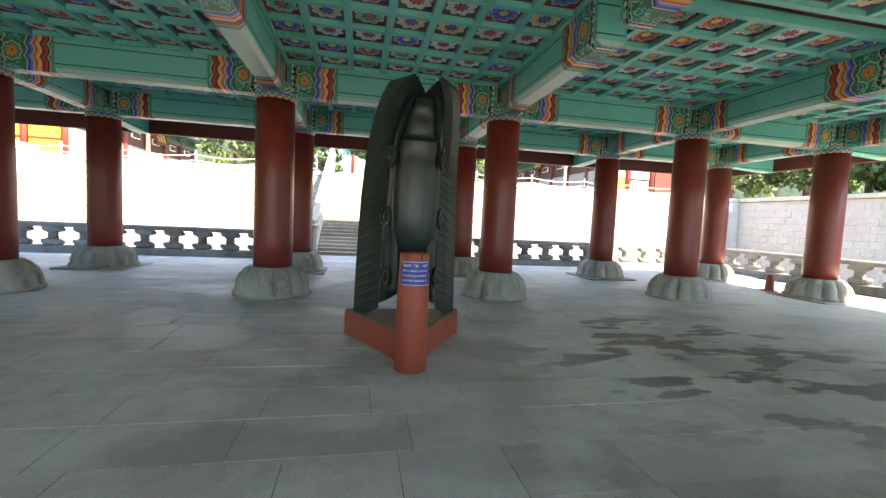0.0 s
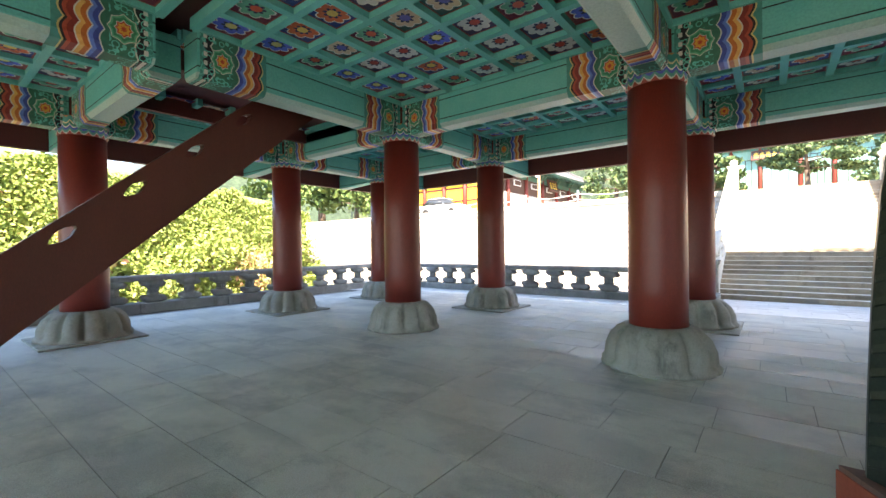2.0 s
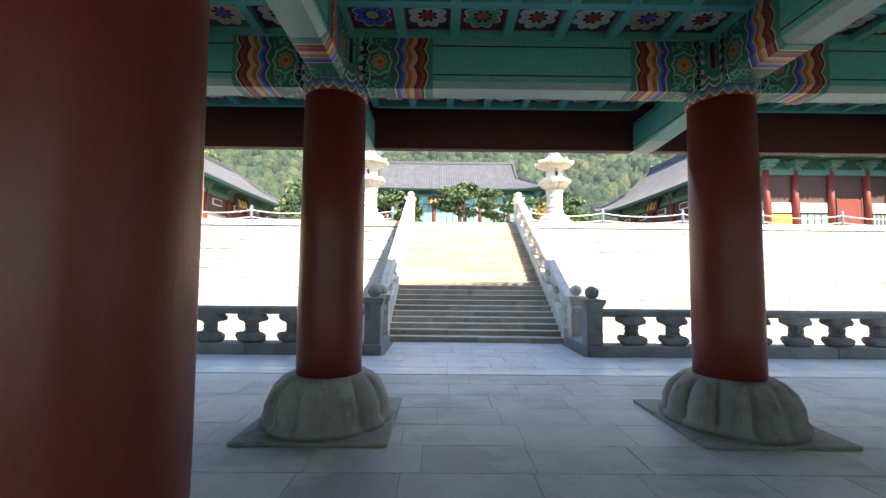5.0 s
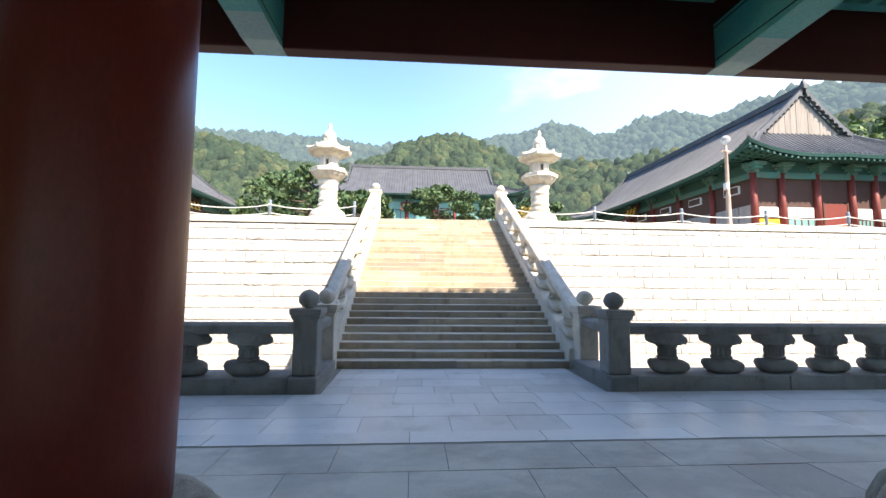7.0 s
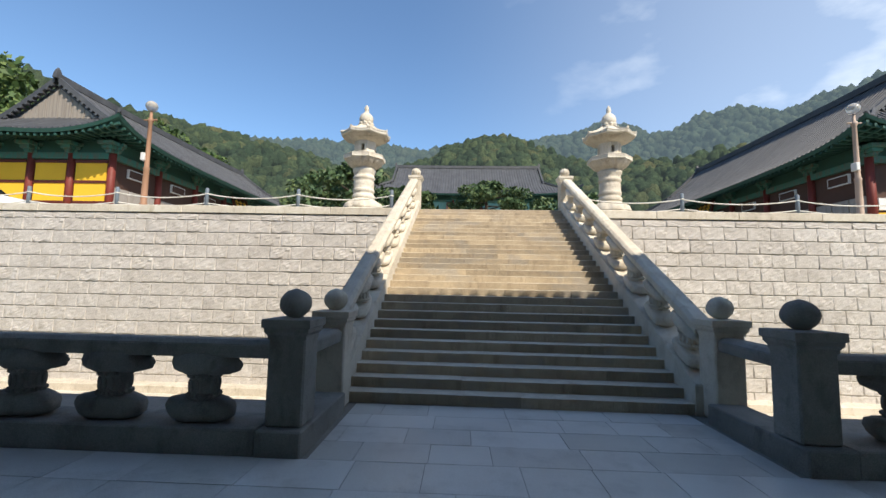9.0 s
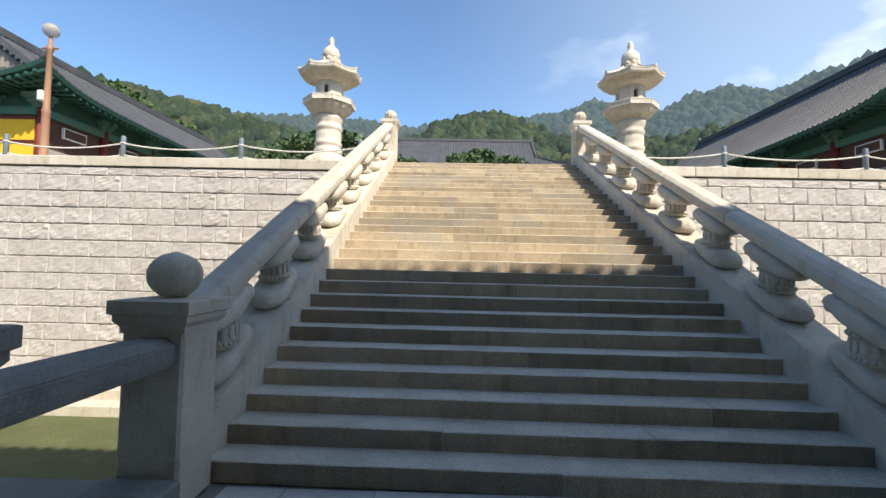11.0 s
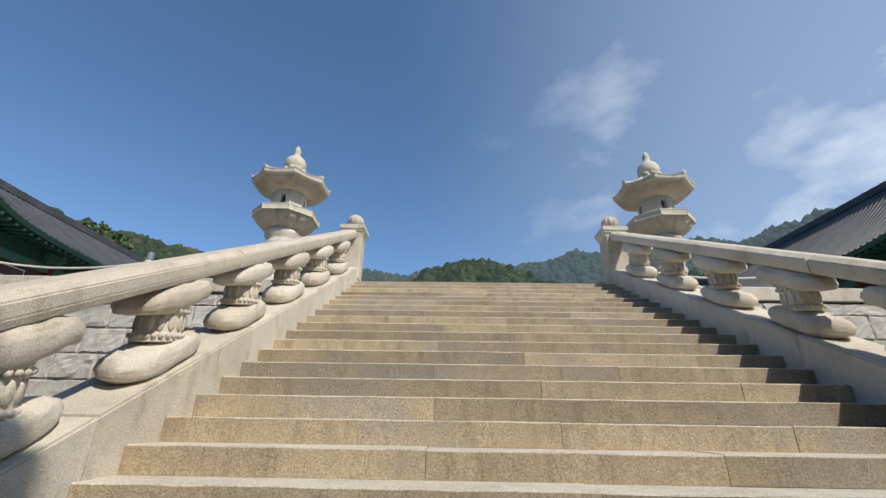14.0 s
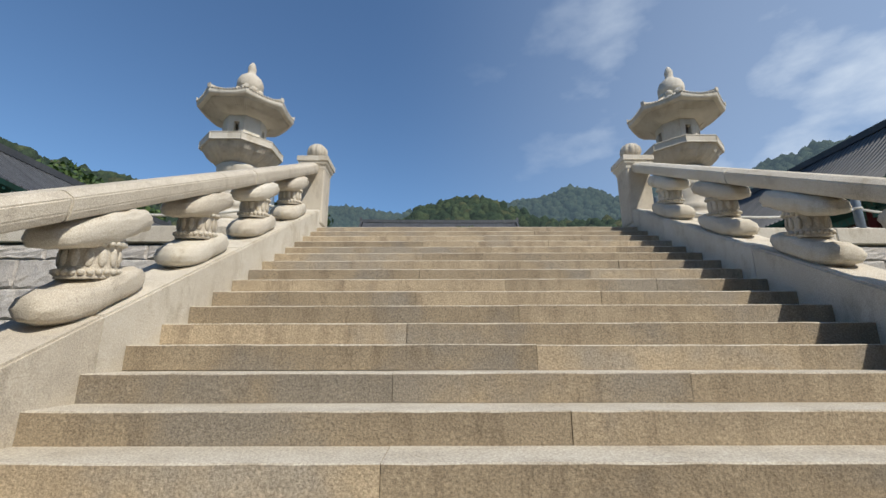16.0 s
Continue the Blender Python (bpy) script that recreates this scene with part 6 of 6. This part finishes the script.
def make_tree(x, y, z, height, spread, material, label, seed, count=2600, size=0.22, flat=0.35, name="tree", clumps=14, low=0.42):
    """A tapered, forking trunk with leaf clumps at the ends of its limbs."""
    r = random.Random(seed)
    tree = thing(name, label, "tree")
    tree.matrix_basis = pose(x, y, z)
    bm = bmesh.new()
    mid = Vector((r.uniform(-0.3, 0.3), r.uniform(-0.3, 0.3), height * low))
    limb(bm, (0, 0, -0.3), mid, height * 0.035 + 0.06, height * 0.022 + 0.04)
    top_p = mid + Vector((r.uniform(-0.4, 0.4), r.uniform(-0.4, 0.4), height * 0.38))
    limb(bm, mid, top_p, height * 0.022 + 0.04, 0.05)
    pts = []
    for k in range(clumps):
        a = 2 * math.pi * (k * 0.618)
        h = height * (low + (0.96 - low) * (k + 0.5) / clumps)
        reach = spread * (0.35 + 0.65 * math.sin(math.pi * min(1.0, 0.25 + 0.7 * (k + 0.5) / clumps))) * r.uniform(0.65, 1.0) * (1.0 if k < clumps - 2 else 0.3)
        c = Vector((math.cos(a) * reach, math.sin(a) * reach, h))
        limb(bm, mid.lerp(top_p, min(1.0, max(0.0, (h - mid.z) / (top_p.z - mid.z + 0.01) * 0.8))), c, 0.07, 0.025, 5)
        w = spread * r.uniform(0.28, 0.46)
        for _ in range(count // clumps):
            v = Vector((r.gauss(0, 1), r.gauss(0, 1), r.gauss(0, 1)))
            v = v.normalized() * (r.random() ** 0.4)
            pts.append((c.x + v.x * w, c.y + v.y * w, c.z + v.z * w * (1 - flat)))
    part("trunk", bm, BARK, tree, "", True)
    leaves("crown", pts, size, material, tree, seed)
    return tree


make_tree(2.2, 50.0, 4.22, 6.9, 3.3, PINE, "spreading trimmed pine in front of the main hall", 3, 5200, 0.17, 0.62, "pine_tree", 12, 0.55)
for k, (x, y, h, s) in enumerate(((-9.5, 46, 7.5, 3.2), (-14.0, 52, 8.5, 3.6), (-6.0, 56, 7.0, 3.0), (-4.5, 44, 5.0, 2.4), (13.5, 56, 7.5, 3.2), (9.5, 62, 8.5, 3.4), (18.0, 74, 10.0, 4.0), (-18.0, 72, 10.0, 4.2))):
    make_tree(x, y, 4.22, h, s, PINE if k < 6 else LEAF, "green pine in the temple yard", 20 + k, 2200, 0.24, 0.5, "pine_tree", 11, 0.4)
make_tree(9.6, 47.0, 4.22, 4.2, 2.1, leaf_material("autumn_leaves", [(0.0, (0.20, 0.16, 0.03)), (1.0, (0.36, 0.25, 0.06))]), "small tree with yellowing leaves", 61, 1800, 0.2, 0.2, "tree", 9, 0.3)
for k, (x, y, h, s) in enumerate(((-41, 45, 17, 6.5), (-47, 52, 19, 7), (-38, 62, 17, 6), (-44, 30, 13, 5.5), (-37, 33.5, 9, 4.0), (-52, 40, 18, 7), (-40, 75, 18, 7), (40, 62, 15, 6), (44, 44, 14, 6), (38, 30, 9, 4.5), (33, 22, 7, 3.6), (32.5, 14, 6.5, 3.4), (34, 6, 7.5, 3.8), (36, -4, 8, 4), (31.5, 18, 4.2, 2.6), (31.2, 10, 4.0, 2.6))):
    make_tree(x, y, 4.0, h, s, LEAF, "broad green tree at the edge of the temple", 70 + k, 3600, 0.34, 0.25, "tree", 15, 0.25)

# ivy-covered bank beside the pavilion
r = np.random.default_rng(12)


def bank_point(s, u):
    """s runs along the bank, u up its face."""
    bx = -21.5 - 14.0 * s
    by = -14.0 + 42.0 * s
    return np.stack([bx - 3.2 * u - 0.6 * np.sin(s * 31), by + 0 * u, -2.2 + 10.2 * u - 2.4 * u * s + 0.35 * np.sin(s * 47 + u * 9)], -1)


gs, gu = np.meshgrid(np.linspace(0, 1, 60), np.linspace(0, 1.0, 14))
gp = bank_point(gs, gu)
gp = np.concatenate([gp, (gp[-1] + np.array([-30.0, -4.0, 6.0]))[None]], 0)
me = bpy.data.meshes.new("ground_bank")
me.from_pydata([tuple(p) for p in gp.reshape(-1, 3)], [], [(j * 60 + i, j * 60 + i + 1, (j + 1) * 60 + i + 1, (j + 1) * 60 + i) for j in range(len(gp) - 1) for i in range(59)])
me.materials.append(stone("leafy_earth", (0.20, 0.25, 0.06), (0.14, 0.19, 0.045), (0.26, 0.23, 0.09), grain=6, patch=0.9, amount=0.0))
tagged(part("ground_bank", me, None), "steep earth bank under ivy", "bank", kind="structure")
n = 75000
s, u = r.random(n), r.random(n) ** 0.9
p = bank_point(s, u) + np.abs(r.normal(size=(n, 3))) * np.array([0.28, 0.1, 0.16])
red = (u > 0.50) & (s < 0.36 + 0.1 * np.sin(u * 20)) & (r.random(n) < 0.85)
tagged(leaves("ivy_leaves", p[~red], 0.125, IVY, None, 3, 0.2), "dense green ivy and shrubs on the bank", "ivy", kind="stuff")
tagged(leaves("ivy_leaves", p[red], 0.115, IVY_RED, None, 4, 0.2), "yellow and red turning ivy on the bank", "ivy", kind="stuff")
for k in range(16):
    sk, uk = (k + 0.5) / 16, 0.06 + 0.12 * (k % 3)
    q = bank_point(np.array([sk]), np.array([uk]))[0]
    sh = thing("shrub", "bushy green shrub at the foot of the bank", "shrub", "bank shrubs")
    sh.matrix_basis = pose(q[0] + 0.8, q[1], q[2])
    w = 1.3 + 0.7 * ((k * 7) % 5) / 4
    stem = bmesh.new()
    for a in range(4):
        limb(stem, (0, 0, -0.2), (w * 0.5 * math.cos(a * 1.6), w * 0.5 * math.sin(a * 1.6), w * 0.9), 0.05, 0.02, 5)
    part("stems", stem, BARK, sh)
    v = r.normal(size=(900, 3))
    v /= np.linalg.norm(v, axis=1)[:, None]
    v *= (r.random((900, 1)) ** 0.35) * np.array([w, w, w * 0.95]) * (1 + 0.25 * np.sin(v[:, :1] * 7))
    leaves("foliage", v + np.array([0, 0, w * 0.9]), 0.17, IVY if k % 4 else IVY_RED, sh, 40 + k)

# ---------- wooded hills ----------
def hill_material(name, stops, scale, relief, distance, glow, air):
    """Woods seen from afar: crowns of many greens, haze put in as faint emission."""
    t = Tree(name, 0.95, spec=0.05)
    p = t.place()
    c = t.ramp(t.island(), stops)
    c = t.mix(0.75, c, t.ramp(t.noise(p, scale, 5, 0.7), [(0.30, 0.12), (0.70, 0.88)]), "OVERLAY")
    c = t.mix(0.5, c, t.ramp(t.noise(p, scale * 0.06, 4), [(0.3, 0.25), (0.7, 0.75)]), "OVERLAY")
    t.bump(t.noise(p, scale * 1.4, 5, 0.75), relief, distance)
    # the hill surfaces emit a little bluish colour in place of haze
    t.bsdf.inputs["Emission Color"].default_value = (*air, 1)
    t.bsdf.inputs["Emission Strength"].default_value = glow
    return t.done(c)


def skyline(table, az):
    for (a0, e0), (a1, e1) in zip(table, table[1:]):
        if az <= a1:
            k = (az - a0) / (a1 - a0)
            return e0 + (e1 - e0) * k * k * (3 - 2 * k)
    return table[-1][1]


def make_hills(name, near, crest, table, bumps, cell, material, label, steps):
    """Ground that rises from 'near' metres out to a crest as high as the table of (bearing, elevation) says."""
    na, nr = steps
    verts, faces = [], []
    for j in range(nr):
        f = j / (nr - 1)
        rad = near + (crest - near) * min(1.0, f / 0.8) + max(0.0, f - 0.8) * crest * 1.2
        for i in range(na):
            az = -75 + 150 * i / (na - 1)
            hgt = math.tan(radians(skyline(table, az))) * crest + 1.5
            k = min(1.0, f / 0.8)
            z = 3.0 + (hgt - 3.0) * (k * k * (3 - 2 * k)) ** 0.85 * (1 - 0.35 * max(0.0, f - 0.8))
            x, y = CX + rad * math.sin(radians(az)), 11 + rad * math.cos(radians(az))
            v = Vector((x, y, 0)) / cell
            z += bumps * (noise.noise(v) + 0.6 * noise.noise(v * 2.3) - 0.6) * min(1.0, k * 3)
            verts.append((x, y, z))
    for j in range(nr - 1):
        for i in range(na - 1):
            a = j * na + i
            faces.append((a, a + 1, a + na + 1, a + na))
    me = bpy.data.meshes.new(name)
    me.from_pydata(verts, [], faces)
    me.polygons.foreach_set("use_smooth", [True] * len(me.polygons))
    me.materials.append(material)
    tagged(part(name, me, None), label, "hill", kind="structure")
    return np.array(verts).reshape(nr, na, 3)


def make_woods(name, grid, count, size, material, label, seed, cols, rows, fine):
    """Tree crowns over a hill, each an uneven dome, as one mesh."""
    r = np.random.default_rng(seed)
    ball = bmesh.new()
    bmesh.ops.create_icosphere(ball, subdivisions=fine, radius=1.0)
    base = np.array([v.co for v in ball.verts])
    tris = np.array([[v.index for v in f.verts] for f in ball.faces])
    ball.free()
    i, j = r.integers(*cols, count), r.integers(*rows, count)
    fi, fj = r.random((count, 1)), r.random((count, 1))
    p = grid[j, i] * (1 - fi) * (1 - fj) + grid[j, i + 1] * fi * (1 - fj) + grid[j + 1, i] * (1 - fi) * fj + grid[j + 1, i + 1] * fi * fj
    s = size * r.uniform(0.55, 1.35, (count, 1, 1)) * np.concatenate([np.ones((count, 1, 2)), r.uniform(0.8, 1.5, (count, 1, 1))], 2)
    co = p[:, None, :] + base[None] * s * r.uniform(0.68, 1.28, (count, len(base), 1))
    co[:, :, 2] += s[:, :, 2] * 0.35
    me = bpy.data.meshes.new(name)
    me.from_pydata(co.reshape(-1, 3).tolist(), [], (tris[None] + np.arange(count)[:, None, None] * len(base)).reshape(-1, 3).tolist())
    me.polygons.foreach_set("use_smooth", [True] * len(me.polygons))
    me.materials.append(material)
    tagged(part(name, me, None), label, "woods", kind="stuff")


NEAR_LINE = ((-75, 20.4), (-52, 18.9), (-40, 17.3), (-32, 16.6), (-26, 16.3), (-21, 15.6), (-15, 14.2), (-9, 14.6), (-5, 16.0), (-2, 17.6), (3, 18.9), (6.5, 18.8), (10.5, 17.2), (14, 15.7), (20, 15.0), (28, 14.6), (38, 15.0), (52, 15.9), (75, 16.4))
FAR_LINE = ((-75, 17.9), (-40, 16.7), (-26.5, 17.0), (-20, 17.7), (-12.8, 18.0), (-8.2, 17.7), (-5.1, 17.3), (-1, 18.0), (4, 18.3), (9, 18.5), (15, 19.0), (19, 19.9), (25, 18.3), (33, 19.3), (37.5, 18.3), (42.5, 19.0), (46, 19.5), (50, 19.0), (75, 18.6))
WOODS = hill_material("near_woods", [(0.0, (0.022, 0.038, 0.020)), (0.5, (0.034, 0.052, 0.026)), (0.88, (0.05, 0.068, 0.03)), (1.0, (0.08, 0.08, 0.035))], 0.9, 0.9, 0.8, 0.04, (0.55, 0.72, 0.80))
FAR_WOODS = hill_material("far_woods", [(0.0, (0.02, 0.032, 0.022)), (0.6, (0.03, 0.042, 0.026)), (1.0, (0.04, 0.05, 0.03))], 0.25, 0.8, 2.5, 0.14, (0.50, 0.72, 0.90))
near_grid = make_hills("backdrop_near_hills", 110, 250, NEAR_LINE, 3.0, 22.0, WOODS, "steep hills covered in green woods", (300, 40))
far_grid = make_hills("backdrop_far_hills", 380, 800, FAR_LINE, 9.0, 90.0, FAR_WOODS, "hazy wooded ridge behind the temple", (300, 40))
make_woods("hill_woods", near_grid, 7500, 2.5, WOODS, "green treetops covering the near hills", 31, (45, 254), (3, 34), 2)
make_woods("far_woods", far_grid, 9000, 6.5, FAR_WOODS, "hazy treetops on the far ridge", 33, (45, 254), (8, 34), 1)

# ---------- parked car on the terrace ----------
car = thing("parked_car", "small white car parked by the rope fence", "car")
car.matrix_basis = pose(-21.5, 29.6, 4.22)
CAR_WHITE = paint("white_car_paint", (0.75, 0.75, 0.74), (0.65, 0.65, 0.64), 0.25, amount=0.2)
side_line = ((-2.1, 0.35), (2.1, 0.35), (2.12, 0.75), (1.95, 0.90), (-2.05, 0.95), (-2.12, 0.7))
cabin = ((-1.75, 0.95), (1.05, 0.92), (0.45, 1.42), (-1.25, 1.47))
bm = bmesh.new()
loft(bm, [[(x, y, z) for x, z in side_line] for y in (-0.86, 0.86)])
bmesh.ops.recalc_face_normals(bm, faces=bm.faces)
bmesh.ops.bevel(bm, geom=list(bm.edges), offset=0.08, segments=2, affect="EDGES")
part("body", bm, CAR_WHITE, car, "white body", True)
bm = bmesh.new()
loft(bm, [[(x, y * (1 if z < 1 else 0.82), z) for x, z in cabin] for y in (-0.80, 0.80)])
bmesh.ops.recalc_face_normals(bm, faces=bm.faces)
bmesh.ops.bevel(bm, geom=list(bm.edges), offset=0.05, segments=2, affect="EDGES")
t = Tree("car_glass", 0.08)
part("cabin_glass", bm, t.done((0.03, 0.035, 0.04)), car, "dark windows", True)
part("roof_panel", box(-1.2, 0.4, -0.66, 0.66, 1.46, 1.50, 0.02), CAR_WHITE, car)
RUBBER = paint("tyre_rubber", (0.02, 0.02, 0.02), (0.03, 0.03, 0.03), 0.8)
for x in (-1.3, 1.3):
    for y in (-0.80, 0.80):
        w = part("wheel", lathe([(0.20, -0.1), (0.31, -0.1), (0.33, -0.05), (0.33, 0.05), (0.31, 0.1), (0.20, 0.1)], 24), RUBBER, car, "", True)
        w.matrix_basis = pose(x, y, 0.33, 90)


# ---------- pieces of walls and floors ----------
face_wall(wall_l, -36.0, CX - HALF - 0.39, WALL_Y, (-9.6, 0))
face_wall(wall_r, CX + HALF + 0.59, 27.5, WALL_Y, (0, 12.0))
far = []
rnd = random.Random(77)
z = 4.0
for row in range(12):
    h = 0.22 if row == 0 else COURSE
    z -= h
    y = -30.0 - (BLOCK / 2 if row % 2 else 0)
    while y < WALL_Y - 0.2:
        me = rnd.choice(CHIPS if row == 0 else BLOCKS)
        far.append((me, Matrix.Translation((27.56, min(y + BLOCK, WALL_Y), z)) @ pose(0, 0, 0, 0, 0, -90)))
        y += BLOCK
joined_blocks(far, wall_e)


def paver_mesh(w, d, seed):
    r = random.Random(seed)
    bm = box(0.0015, w - 0.0015, 0.0015, d - 0.0015, -0.03, 0.0)
    topv = [v for v in bm.verts if v.co.z > -0.01]
    for v in topv:
        v.co.x += 0.002 if v.co.x < w / 2 else -0.002
        v.co.y += 0.002 if v.co.y < d / 2 else -0.002
        v.co.z += r.uniform(-0.0015, 0.0015)
    return bm


def lay(parent, x0, x1, y0, y1, z, w, d, near, material, rest, holes=(), vary=0.25, seed=1):
    """Flagstones in running courses along x; those of the stretch 'near' are single stones, the others one mesh."""
    r = random.Random(seed)
    cache = {}
    verts, faces = [], []
    y = y0
    row = 0
    while y < y1 - 0.05:
        dd = min(d, y1 - y)
        x = x0 - r.uniform(0, w)
        while x < x1 - 0.02:
            ww = w * (1 + vary * r.choice((-1, -0.5, 0, 0.5, 1)))
            a, b = max(x, x0), min(x + ww, x1)
            x += ww
            if b - a < 0.03:
                continue
            if near[0] < (a + b) / 2 < near[1] and near[2] < y + dd / 2 < near[3]:
                key = (round(b - a, 2), round(dd, 2))
                if key not in cache:
                    me = bpy.data.meshes.new("flagstone")
                    bmx = paver_mesh(b - a, dd, len(cache))
                    bmx.to_mesh(me)
                    bmx.free()
                    me.materials.append(material)
                    cache[key] = me
                part("flagstone", cache[key], None, parent).matrix_basis = pose(a, y, z + r.uniform(-0.001, 0.001))
            else:
                base = len(verts)
                zz = z + r.uniform(-0.001, 0.001)
                verts += [(a + 0.0015, y + 0.0015, z - 0.03), (b - 0.0015, y + 0.0015, z - 0.03), (b - 0.0015, y + dd - 0.0015, z - 0.03), (a + 0.0015, y + dd - 0.0015, z - 0.03),
                          (a + 0.0035, y + 0.0035, zz), (b - 0.0035, y + 0.0035, zz), (b - 0.0035, y + dd - 0.0035, zz), (a + 0.0035, y + dd - 0.0035, zz)]
                faces += [tuple(base + i for i in q) for q in ((4, 5, 6, 7), (0, 1, 5, 4), (1, 2, 6, 5), (2, 3, 7, 6), (3, 0, 4, 7))]
        y += dd
        row += 1
    me = bpy.data.meshes.new("far_flagstones")
    me.from_pydata(verts, [], faces)
    me.materials.append(rest)
    ob = part("far_flagstones", me, None, parent)
    ob["kind"] = "stuff"


floor, pavement = bpy.data.objects["floor"], bpy.data.objects["pavement"]
lay(floor, -12.4, 13.5, -7.0, 13.76, FLOOR_Z, 0.95, 0.56, (-4.5, 4.5, 1.5, 13.6), HALL_FLOOR, HALL_REST, seed=4)
lay(floor, -12.4, 13.5, 13.76, 14.06, FLOOR_Z + 0.001, 1.5, 0.30, (-6, 6, 13, 15), FLAG, FLAG_REST, seed=6)
lay(pavement, -14.7, 16.0, 14.07, 16.34, 0.0, 0.86, 0.57, (-5.5, 6.5, 14, 17), FLAG, FLAG_REST, seed=8)
lay(pavement, GATE_L + 0.28, GATE_R - 0.28, 16.34, FOOT_Y + 0.02, 0.0, 0.80, 0.48, (-5, 6, 16, 19), FLAG, FLAG_REST, seed=9)
